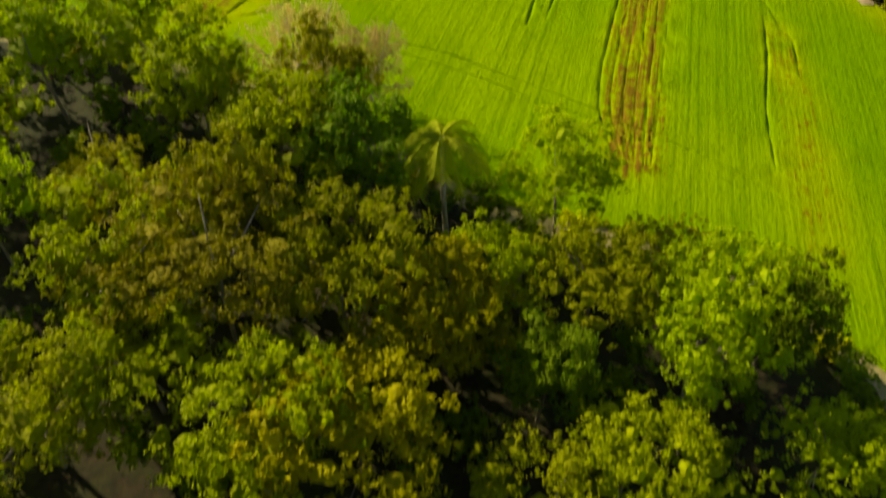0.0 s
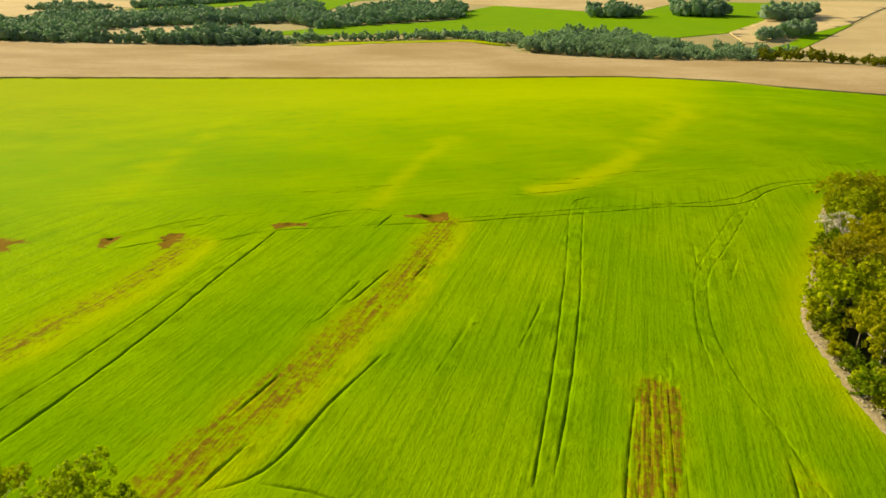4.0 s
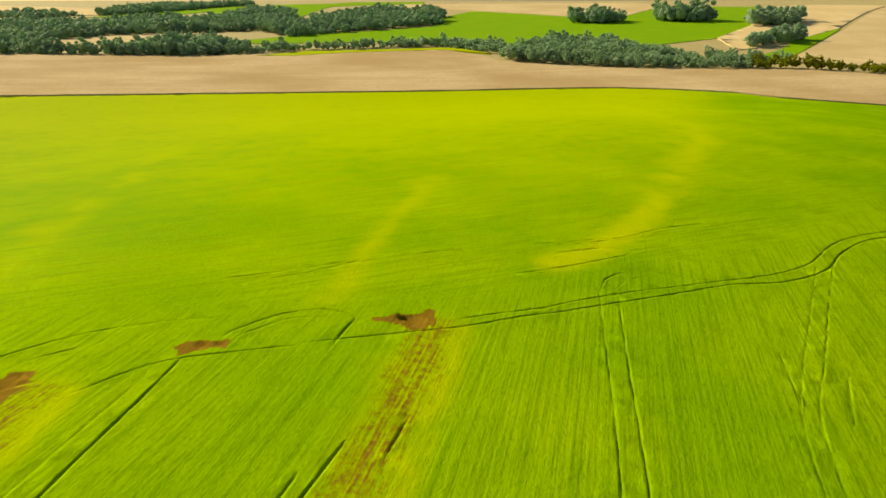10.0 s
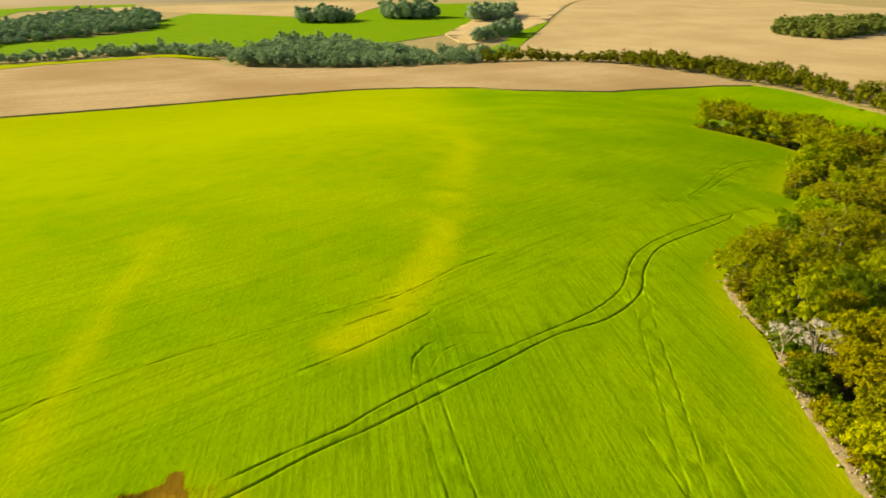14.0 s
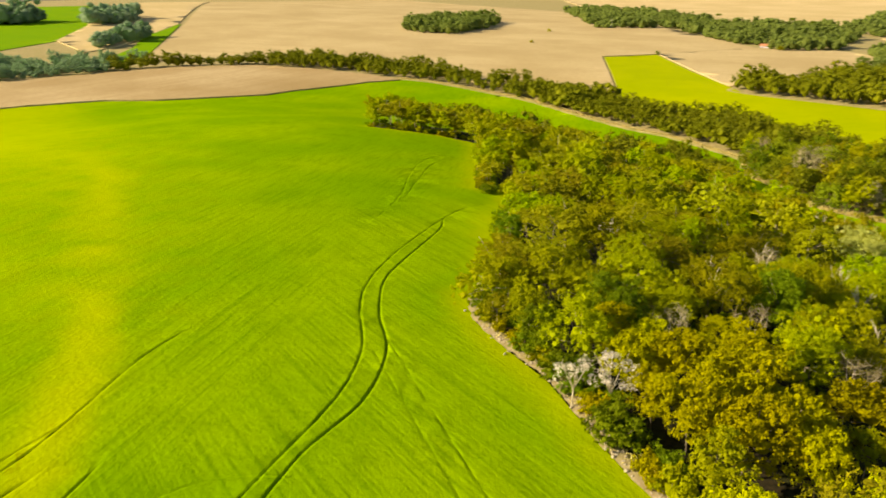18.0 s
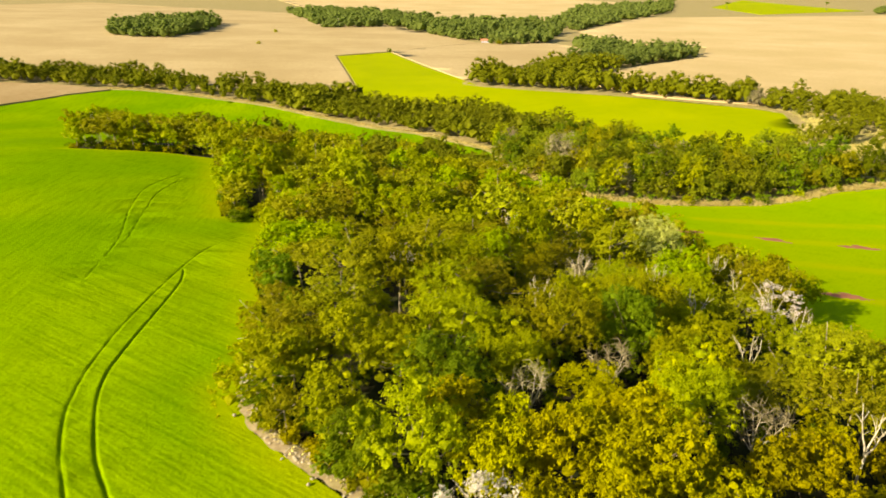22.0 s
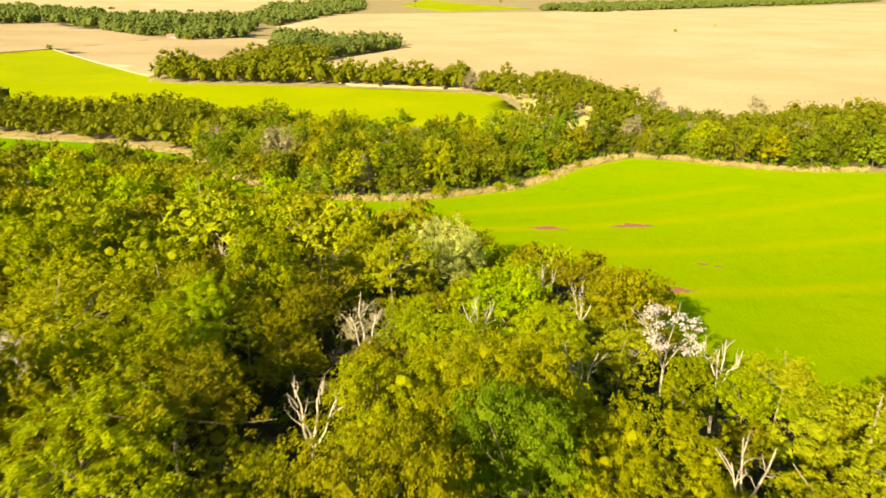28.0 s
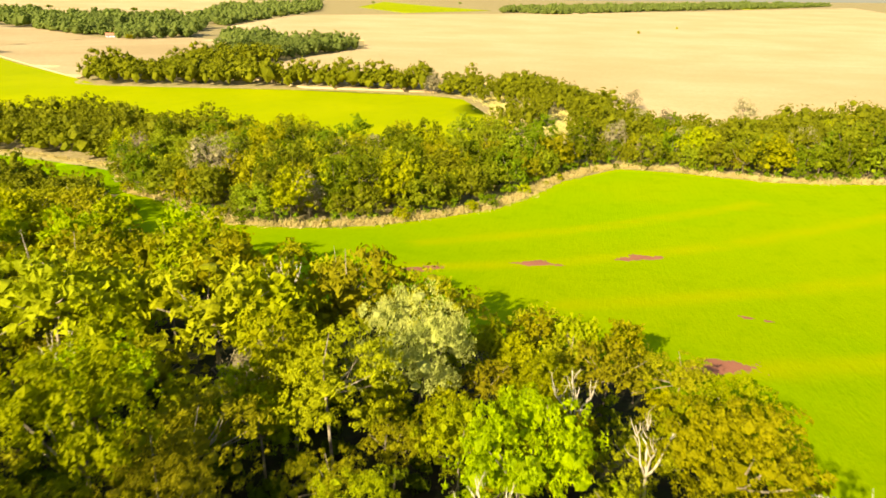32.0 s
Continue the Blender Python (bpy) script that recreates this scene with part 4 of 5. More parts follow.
SPECIES = {
    "olive": ("olive_green_tree", "rounded forest tree with olive-green foliage in many clumps", LEAF_OLIVE, BARK_MID, [(4.0, 5.6, 3.4), (3.6, 6.4, 3.2), (4.6, 5.2, 3.8)], 1.0, 0.0, 0.42, 0, 1.0),
    "dark": ("dark_green_tree", "dense dark green forest tree in shade-coloured foliage", LEAF_DARK, BARK, [(3.6, 6.2, 2.8), (3.2, 5.6, 3.2)], 1.0, 0.0, 0.4, 0, 1.1),
    "bright": ("yellow_green_tree", "broad tree with large glossy yellow-green leaves", LEAF_BRIGHT, BARK, [(4.2, 5.8, 3.2), (3.8, 5.4, 3.2)], 0.9, 0.2, 0.44, 0, 1.2),
    "lime": ("lime_green_tree", "leafy tree with fresh lime-green clumps", LEAF_LIME, BARK_MID, [(3.8, 5.8, 3.6), (3.4, 6.6, 3.6), (4.2, 5.2, 3.4)], 0.95, 0.1, 0.42, 0, 1.0),
    "feathery": ("feathery_tree", "spreading umbrella-shaped tree with fine brownish-green leaves", LEAF_BROWN, BARK_MID, [(4.8, 3.8, 5.2), (4.2, 4.2, 4.6)], 0.6, 0.1, 0.36, 2, 0.85),
}
# clumps, tufts on each, leaves in each, leaf length, tuft radius
DETAIL = {"_fine": (32, 17, 42, 0.11, 0.3), "": (28, 13, 24, 0.19, 0.33), "_mid": (22, 10, 11, 0.34, 0.42), "_low": (16, 7, 7, 0.6, 0.65)}
for n, (key, (name, label, leaf, bark, sizes, flat, droop, slim, bare, grow)) in enumerate(SPECIES.items()):
    for m, (level, (count, each, many, size, puff)) in enumerate(DETAIL.items()):
        kind(key + level, *[tree_proto(name, label, GROUP, *crown_and_wood(100 + 60 * n + 10 * m + k, r, t, b, count, each, many, size * grow, flat, droop, slim, 0.12, (0.26, 0.28, 0.34, 0.4)[m] if key == "feathery" else (0.3, 0.33, 0.38, 0.42)[m], bare, puff * (0.5 + 0.5 * grow)), leaf, bark)
                            for k, (r, t, b) in enumerate(sizes if m < 3 else sizes[:2])])
kind("pale", tree_proto("pale_leaved_tree", "round tree with upright pale cream-coloured sprays", GROUP, *crown_and_wood(400, 3.4, 5.0, 3.2, 30, 14, 46, 0.14, 1.0, -0.6, 0.28, 0.14, 0.3, 0, 0.34), LEAF_PALE))
kind("belt", *[tree_proto("belt_tree", "rounded tree of a windbreak belt, yellowish green", "trees of the tree belts", *crown_and_wood(420 + k, r, t, b, 24, 8, 10, 0.4, 1.0, 0.0, 0.42, 0.16, 0.38, 0, 0.5), m)
               for k, (r, t, b, m) in enumerate([(4.6, 7.6, 1.6, LEAF_BELT), (4.0, 9.0, 1.6, LEAF_BELT), (5.2, 7.0, 2.2, LEAF_OLIVE), (3.6, 5.6, 0.9, LEAF_BELT), (4.4, 8.4, 1.4, LEAF_DARK), (3.8, 9.6, 1.8, LEAF_DARK), (4.4, 7.2, 1.4, LEAF_BROWN)])])
kind("umbrella", tree_proto("umbrella_pine", "very tall bare-trunked tree with a flat dark crown", "umbrella pines", *crown_and_wood(246, 4.5, 3.0, 15.0, 14, 5, 8, 0.9, 0.5, 0.0, 0.45, 0.35, 0.55, 0, 0.8), LEAF_DARK))
kind("dark_tall", tree_proto("tall_forest_tree", "tall old tree with stacked clumps of dark green leaves", GROUP, *crown_and_wood(244, 5.0, 10.2, 4.6, 30, 18, 28, 0.25, 0.85, 0.0, 0.42, 0.26, 0.28, 2, 0.46), LEAF_LIME, BARK_MID))
kind("dry_bush", tree_proto("dry_shrub", "half-bare shrub with greyish straw-coloured twigs and leaves", GROUP, *crown_and_wood(243, 3.0, 5.4, 1.2, 24, 10, 20, 0.24, 1.0, -0.45, 0.16, 0.12, 0.0, 8, 0.5), DRY_GRASS, BARK_PALE))
kind("grey", tree_proto("greyish_tree", "greyish-green half-bare tree of a tree belt", "trees of the tree belts", *crown_and_wood(248, 4.2, 6.4, 2.6, 26, 8, 9, 0.42, 1.0, -0.3, 0.16, 0.2, 0.4, 8, 0.5), LEAF_GREY))
kind("bushy", *[tree_proto("understorey_bush", "low leafy bush at the forest edge", "bushes of the forest", *crown_and_wood(180 + k, r, t, b, 12, 7, 11, 0.3, 1.0, 0.0, 0.4, 0.07, 0.5, 0, 0.34), m) for k, (r, t, b, m) in enumerate([(2.0, 2.8, 0.5, LEAF_OLIVE), (1.6, 2.2, 0.4, LEAF_BRIGHT), (2.3, 3.4, 0.6, LEAF_DARK)])])


def bare_proto(name, label, seed, tall, spread, twigs, leaf, bark, part_name="crown", fine=0.05):
    wood, tw = dead_shapes(seed, tall, spread, twigs, None, fine)
    root = new(name)
    tagged(root, label, "tree", "bare trees")
    a, b = new("trunk", wood.mesh("trunk", bark, True)), new(part_name, tw.mesh(part_name, leaf))
    a.parent = b.parent = root
    return root


def limb_proto(label, seed, tall, spread, count):
    """A dying tree: a short pale trunk that forks into a few thick crooked limbs."""
    rng = np.random.default_rng(seed)
    wood, tw = Shape(seed), Shape(seed + 1)
    fork = np.array((0.2, 0.1, tall * 0.45))
    wood.tube([(0, 0, -0.4), (0.3, 0.0, tall * 0.25), tuple(fork)], [0.2, 0.16, 0.15], 7)
    for k in range(count):
        a = k * 6.28 / count + rng.uniform(-0.5, 0.5)
        out = np.array((math.cos(a), math.sin(a), 0.0)) * spread * rng.uniform(0.55, 1.0)
        knee = fork + out * 0.45 + np.array((0, 0, tall * rng.uniform(0.12, 0.22)))
        tip = fork + out + np.array((0, 0, tall * rng.uniform(0.35, 0.55)))
        wood.tube([tuple(fork), tuple((fork + knee) / 2 + rng.normal(size=3) * 0.12), tuple(knee), tuple((knee + tip) / 2 + rng.normal(size=3) * 0.2), tuple(tip)], [0.13, 0.11, 0.085, 0.06, 0.03], 6)
        for j in range(4):
            q = knee + (tip - knee) * rng.uniform(0.0, 0.8)
            e = q + out * rng.uniform(0.1, 0.4) + rng.normal(size=3) * np.array((0.5, 0.5, 0.3)) + np.array((0, 0, tall * 0.1))
            wood.tube([tuple(q), tuple((q + e) / 2 + rng.normal(size=3) * 0.1), tuple(e)], [0.05, 0.035, 0.014], 5)
            for i in range(5):
                b0 = q + (e - q) * rng.uniform(0.4, 1.0)
                g = b0 + rng.normal(size=3) * 0.4 + np.array((0, 0, 0.2))
                d = np.cross(g - b0, rng.normal(size=3))
                d = d / (np.linalg.norm(d) + 1e-9) * 0.025
                tw.add([b0 - d, b0 + d, g], [(0, 1, 2)])
    root = tagged(new("half_dead_tree"), label, "tree", "bare trees")
    a, b = new("trunk", wood.mesh("trunk", BARK_WHITE, True)), tagged(new("twigs", tw.mesh("twigs", LEAF_GREY)), kind="stuff")
    a.parent = b.parent = root
    return root


kind("limbs", limb_proto("bare forked pale limbs of a dying tree", 320, 11.5, 2.6, 4), limb_proto("slim pale dying tree with three crooked limbs", 326, 11.8, 2.0, 3))
kind("dead", bare_proto("leafless_tree", "leafless grey tree with a haze of fine twigs", 300, 10.5, 3.4, 40, LEAF_GREY, BARK_PALE), bare_proto("leafless_tree", "leafless pale tree with forked white limbs", 310, 10.0, 3.0, 12, LEAF_GREY, BARK_PALE))


def blossom_proto(seed):
    wood, tw = dead_shapes(seed, 10.0, 3.2, 0, None)
    fl = Shape(seed + 5)
    rng = np.random.default_rng(seed + 7)
    for k in range(19):
        a, rr = rng.uniform(0, 6.28), 3.4 * math.sqrt(rng.uniform(0.05, 1))
        fl.leaves((rr * math.cos(a), rr * math.sin(a), 10.0 - 0.16 * rr * rr + rng.uniform(-2.0, 0.6)), np.array((0.62, 0.62, 0.42)), 55, 0.22)
    root = new("white_blossom_tree")
    tagged(root, "bare-limbed tree carrying clusters of white blossom", "tree", "blossoming trees")
    a, b = new("trunk", wood.mesh("trunk", BARK_PALE, True)), new("blossom", fl.mesh("blossom", BLOSSOM))
    a.parent = b.parent = root
    return root


kind("blossom", blossom_proto(330))


def palm_proto(seed, tall):
    wood, fr = Shape(seed), Shape(seed + 1)
    wood.tube([(0, 0, -0.4), (0.1, 0.0, tall * 0.5), (0.0, 0.1, tall)], [0.24, 0.17, 0.14], 8)
    rng = np.random.default_rng(seed)
    for k in range(22):
        a, lift = k * 2.4, rng.uniform(-0.3, 1.2)
        out = np.array((math.cos(a), math.sin(a), 0))
        pts = [np.array((0, 0, tall)) + out * s * 3.0 + np.array((0, 0, lift * s * 1.6 - 2.6 * s * s)) for s in np.linspace(0, 1, 7)]
        side = np.array((-out[1], out[0], 0))
        for p, q in zip(pts, pts[1:]):
            for j in range(4):
                m = p + (q - p) * (j / 4)
                for sg in (-1, 1):
                    e = m + sg * side * rng.uniform(0.45, 0.7) + (q - p) * 0.5 + np.array((0, 0, -0.35))
                    fr.add([m, m + (q - p) * 0.22, e], [(0, 1, 2)])
    root = new("palm_tree")
    tagged(root, "slender palm with drooping feathery fronds", "palm", "palms")
    a, b = new("trunk", wood.mesh("trunk", BARK_PALE, True)), new("crown", fr.mesh("crown", LEAF_OLIVE))
    a.parent = b.parent = root
    return root


kind("palm", palm_proto(350, 9.4))

USED = set()
PLACED = []


def plant(key, x, y, size=1.0, rng=random, squash=1.0, sink=0.0, label=""):
    """A tree of that kind, on the ground, turned at random."""
    protos = KINDS[key]
    p = protos[rng.randrange(len(protos))]
    m = pose(x, y, ground_at(x, y) - sink, rng.uniform(-3, 3), rng.uniform(-3, 3), rng.uniform(0, 360))
    p_scale = Matrix.Diagonal((size, size, size * squash, 1))
    if p.name in USED:
        ob = copy_thing(p, m)
        ob.matrix_basis = m @ p_scale
    else:
        USED.add(p.name)
        p.matrix_basis = m @ p_scale
        ob = p
    if label:
        ob["label"] = label
    PLACED.append((x, y))
    return ob


def scatter(loop, gap, seed, margin=2.0, taken=()):
    """Points in an outline, spaced by about gap."""
    rng = np.random.default_rng(seed)
    xs, ys = [p[0] for p in loop], [p[1] for p in loop]
    out, cells = [], {}
    for x, y in taken:
        cells.setdefault((int(x // gap), int(y // gap)), []).append((x, y))
    n = int((max(xs) - min(xs)) * (max(ys) - min(ys)) / gap ** 2 * 6)
    px, py = rng.uniform(min(xs), max(xs), n), rng.uniform(min(ys), max(ys), n)
    ok = inside(px, py, loop) & (away(px, py, loop + loop[:1]) > margin)
    for x, y in zip(px[ok], py[ok]):
        cx, cy = int(x // gap), int(y // gap)
        if all((x - a) ** 2 + (y - b) ** 2 > gap * gap for i in (-1, 0, 1) for j in (-1, 0, 1) for a, b in cells.get((cx + i, cy + j), ())):
            cells.setdefault((cx, cy), []).append((x, y))
            out.append((float(x), float(y)))
    return out


# trees that stand out, one by one
SPECIAL = [
    ("blossom", 92.5, 170, 0.9), ("blossom", 91, 174.5, 0.75), ("blossom", 157, 202, 1.02), ("blossom", 166, 139, 1.15),
    ("pale", 201, 160, 1.75), ("limbs", 190.6, 147.3, 1.0), ("limbs", 182.7, 144, 0.95), ("limbs", 200.6, 192, 1.0), ("limbs", 174, 158.7, 0.95), ("dead", 126.8, 163, 0.95), ("dead", 117.7, 147, 1.0), ("limbs", 225.8, 175, 1.2),
    ("dead", 114.7, 171, 0.95), ("limbs", 159.3, 136.5, 1.0), ("limbs", 165, 171.5, 1.05), ("limbs", 154.8, 152.4, 1.0), ("limbs", 120.2, 135.6, 1.0), ("limbs", 146, 176, 1.05), ("limbs", 137, 146, 1.0), ("grey", 363.5, 204.1, 2.0), ("grey", 523, 1.5, 1.3), ("grey", 472, -38.7, 1.5), ("grey", 442, 112, 1.2), ("grey", 596, 104, 1.4), ("dry_bush", -13.2, 60.6, 1.6), ("dry_bush", -7.0, 60.8, 1.35), ("dry_bush", -10.4, 58.0, 1.1), ("dead", 35, 24, 0.7), ("bright", 126.7, 153.5, 1.2), ("bright", 98.5, 157.6, 1.1), ("bright", 106.5, 177.6, 1.1), ("bright", 160, 157.6, 1.0), ("bright", 182.5, 197, 1.1),
    ("palm", 0.3, 42.4, 1.18), ("dark_tall", -27.2, 57.6, 1.0), ("lime", 9.7, 43.6, 1.2), ("lime", 19.5, 32.5, 1.3), ("dark", 24.0, 32.0, 1.2), ("lime", -6.8, 31.5, 1.4), ("feathery", -14.0, 29.0, 1.5), ("lime", -21.0, 31.5, 1.35), ("dark", -7.2, 44.0, 1.35), ("lime", -13.5, 46.0, 1.3),
    ("bright", 0.3, 29.2, 1.2), ("bright", -5.0, 21.1, 1.3), ("lime", -10.6, 19.6, 1.25), ("lime", 4.6, 34.2, 1.0), ("lime", 10.9, 33.8, 1.2), ("lime", 17.0, 27.5, 1.1), ("lime", 11.0, 20.2, 1.1), ("lime", 5.6, 16.6, 1.0), ("lime", 24.6, 22.2, 0.9), ("lime", -18.0, 24.6, 1.15), ("lime", -22.8, 20.6, 1.2), ("lime", -20.5, 50.0, 1.2), ("lime", -34.5, 54.0, 1.3), ("feathery", 17.5, 37.6, 0.9),
    ("bright", 146.5, 155, 1.1), ("bright_mid", 205, 190, 0.9), ("pale", 196, 200, 0.85), ("grey", 200, 176, 1.05), ("grey", 168, 172, 1.0),
    ("grey", 596, 106, 1.1), ("grey", 460, 8, 1.3), ("grey", 470, 20, 1.2), ("palm", 428, -62, 1.3), ("palm", 424, -50, 1.2), ("palm", 425, -25, 1.1),
    ("umbrella", 1340, 470, 1.2), ("umbrella", 1310, 430, 1.1), ("umbrella", 1420, 620, 1.1), ("umbrella", 2191, 57, 1.2), ("umbrella", 2195, -185, 1.2), ("bushy", 833, 656, 1.6), ("bushy", 995, 728, 1.8), ("bushy", 1255, -314, 1.5), ("bushy", 1370, -434, 1.6),
    ("bushy", 837, 484, 1.2), ("bushy", 990, 390, 1.8),
]
R = random.Random(7)
for key, x, y, s in SPECIAL:
    plant(key, x, y, s, R)

FOREST_NEAR = [p for p in FOREST]
WOOD_POINTS = []
PROMINENT = [(p, 11.0 if p[0] == "pale" else 5.0) for p in SPECIAL if p[0] in ("pale", "limbs", "dead")]
for x, y in scatter(FOREST_NEAR, 5.3, 11, 2.2, [p[1:3] for p in SPECIAL if p[0] != "limbs"]):
    if x > 330 and y > 300:
        continue
    if y < 62 and (int(x * 7) + int(y * 5)) % 3 == 0:
        continue
    if noise.noise(Vector((x * 0.1, y * 0.1, 9.0))) < -0.36:
        continue
    swell = noise.noise(Vector((x * 0.035, y * 0.035, 0.0)))
    sunny = 78 < x < 126 and 118 < y < 172
    pick = R.random()
    if x > 148 and pick < 0.62:
        key = "feathery" if pick < 0.42 else "lime"
    elif sunny and pick < 0.75:
        key = "bright"
    elif swell > 0.1 and pick < 0.62:
        key = "feathery"
    elif pick < 0.17:
        key = "dark"
    elif pick < 0.4:
        key = "feathery"
    elif pick < 0.44:
        key = "bright"
    else:
        key = "olive"
    roll = noise.noise(Vector((x * 0.06, y * 0.06, 5.0)))
    size = (1.0 + 0.25 * roll) * R.choice((0.66, 0.9, 1.05, 1.18, 1.4)) * R.uniform(0.95, 1.05)
    if x > 300:
        WOOD_POINTS.append((x, y, R.uniform(0.8, 1.05), 0.95))
        continue
    if x > 205 or y > 250 or y < 80:
        key += "_low"
    elif 108 < x < 178 and 146 < y < 190:
        key += "_fine"
    elif not (88 < x < 200 and 118 < y < 212):
        key += "_mid"
    if y > 300:
        size *= 1.3
    if x > 235:
        size = min(size, 1.25)
    if x > 150 and (y < 138 or (x > 190 and y < 152)):
        size = min(size, 1.1) * 0.85
    if any(math.hypot(x - p[1], y - p[2]) < reach for p, reach in PROMINENT):
        size = min(size, 0.78)
    plant(key, x, y, size, R, R.uniform(0.95, 1.25))
START_WOOD = [(-74.5, 61.1), (-36.5, 64.6), (-24.2, 61.3), (-8.1, 52.4), (4.0, 43.3), (16.0, 40.9), (25.8, 35.9), (31.8, 30.8), (31.6, 18.7), (33.5, 5.9), (-20.3, -0.7), (-75.1, 5.9)]
for x, y in scatter(START_WOOD, 6.0, 12, 0.8, PLACED):
    if (x + 5) ** 2 + y ** 2 < 60 or noise.noise(Vector((x * 0.12, y * 0.12, 4.0))) < -0.2:
        continue
    pick = R.random()
    plant("dark" if pick < 0.22 else "lime" if pick < 0.7 else "feathery" if pick < 0.8 else "olive", x, y, R.choice((0.55, 0.7, 0.9, 1.1)), R, R.uniform(1.0, 1.4))

def undergrowth(name, spots, label, seed):
    """Low bushes too close together to count, as one mass."""
    rng = np.random.default_rng(seed)
    s, lobes = Shape(seed), []
    for x, y in spots:
        z, tall, wide = ground_at(x, y), rng.uniform(2.0, 5.0), rng.uniform(1.3, 2.4)
        for j in range(7):
            a, ring = j * 2.4, wide * rng.uniform(0.2, 0.8)
            r = wide * rng.uniform(0.3, 0.5)
            lobes.append(((x + ring * math.cos(a), y + ring * math.sin(a), z + tall * rng.uniform(0.15, 0.85)), (r, r, r * 0.8)))
    s.cores(lobes, 0.6)
    s.tufts(lobes, 6, 9, 0.4, 0.34, -0.3, 0.0, 0.42)
    return tagged(new(name, s.mesh(name, LEAF_DARK)), label, "undergrowth", kind="stuff")


undergrowth("undergrowth", scatter(START_WOOD, 3.6, 14, 1.0, [p for p in PLACED if p[1] < 66 and p[0] < 40]), "dark green undergrowth between the trunks of a small wood", 90)

BELT = [(506, 447), (492, 382), (475, 337), (465, 301), (430, 254.8), (381, 239.8), (341, 210.7), (326, 193.0), (324, 162.6), (329, 148.2), (342, 125.9), (359, 110.3), (381, 92.6), (399, 62.2), (389, 38.3), (365, 10.6), (353, -19.6), (347, -109.6),
        (449, -95.1), (454, -46.9), (452, -14.8), (482, 10.3), (567, 29.6), (626, 50.4), (648, 82.5), (590, 100.0), (572, 84.6), (511, 79.7), (467, 93.6), (433, 117.7), (415, 148.6), (454, 184.3), (491, 236.0), (518, 292.4), (527, 361), (542, 398), (529, 446)]
belt_spots = sorted(scatter(BELT, 5.8, 13, 1.5, PLACED), key=lambda p: math.hypot(p[0] - 200, p[1] - 150))
for k, (x, y) in enumerate(belt_spots):
    scrub = math.hypot((x - 495) / 88, (y - 74) / 36) < 1 or math.hypot((x - 625) / 40, (y - 75) / 22) < 1
    if scrub and R.random() < 0.5:
        continue
    if k < 340:
        plant("grey" if R.random() < (0.4 if scrub else 0.07) else "belt", x, y, R.choice((0.75, 0.92, 1.1, 1.3, 1.5)) * (0.65 if scrub else 1.0), R, R.uniform(0.95, 1.25))
    else:
        WOOD_POINTS.append((x, y, R.uniform(0.5, 0.75) if scrub else R.choice((0.7, 0.95, 1.2, 1.4))))

# low bushes that close the foot of the forest and of the belts
def along(line, gap, shift, seed):
    rng = random.Random(seed)
    for x, y in beside(smooth_line(line, gap), shift):
        yield x + rng.uniform(-0.8, 0.8), y + rng.uniform(-0.8, 0.8), rng


for x, y, rng in along(FOREST_WEST[2:], 3.0, -2.6, 3):
    plant("bushy", x, y, rng.uniform(0.7, 1.4), rng)
undergrowth("undergrowth", [(x, y) for x, y, _ in along(FOREST_WEST[2:], 3.0, -4.6, 3)], "dense green undergrowth along the forest edge", 91)
undergrowth("undergrowth", scatter([(118, 138), (150, 132), (196, 134), (214, 150), (214, 196), (118, 196)], 4.6, 15, 1.0), "green undergrowth below the forest trees", 93)
for x, y, rng in along(FOREST_EAST[:12], 6.0, -2.5, 4):
    plant("bushy", x, y, rng.uniform(0.7, 1.1), rng)
for x, y, rng in along(EAST_NORTH[:15], 8.5, 2.4, 8):
    if rng.random() < 0.7:
        plant("bushy", x, y, rng.uniform(0.5, 1.25), rng)
undergrowth("undergrowth", [(x, y) for x, y, _ in along(EAST_NORTH[:15], 5.0, 6.0, 5)], "green undergrowth at the foot of a tree belt", 92)
for x, y, rng in along([(-76, 63.5), (-58, 65.5), (-40, 66), (-24, 62), (-8, 54), (4, 45.5), (16, 43), (27, 38), (33, 31), (33, 20)], 3.5, -1.0, 6):
    plant("bushy", x, y, rng.uniform(0.6, 1.1), rng)


def grass_strip(name, line, width, tall, gap, label, seed):
    """Tufts of long dry grass along a line, as one mass."""
    rng = np.random.default_rng(seed)
    s = Shape(seed)
    mid = smooth_line(line, gap)
    for x, y in mid:
        for _ in range(5):
            px, py = x + rng.normal() * width * 0.4, y + rng.normal() * width * 0.4
            c = (px, py, ground_at(px, py) + tall * 0.3)
            s.leaves(c, np.array((1.1, 1.1, tall * 0.5)), 18, tall * 0.4, -0.2, -0.5, 0.2, 3, True)
    return tagged(new(name, s.mesh(name, DRY_GRASS)), label, "grass", kind="stuff")


def rubble(name, line, width, count, label, seed):
    rng = np.random.default_rng(seed)
    s = Shape(seed)
    mid = smooth_line(line, 0.6)
    for _ in range(count):
        x, y = mid[rng.integers(len(mid))]
        x, y = x + rng.normal() * width, y + rng.normal() * width
        r = rng.uniform(0.08, 0.3)
        s.core((x, y, ground_at(x, y) + 0.62 + 0.2 * r), np.array((r, r * rng.uniform(0.7, 1.2), r * 0.6)))
    return tagged(new(name, s.mesh(name, STONE)), label, "stones", kind="stuff")


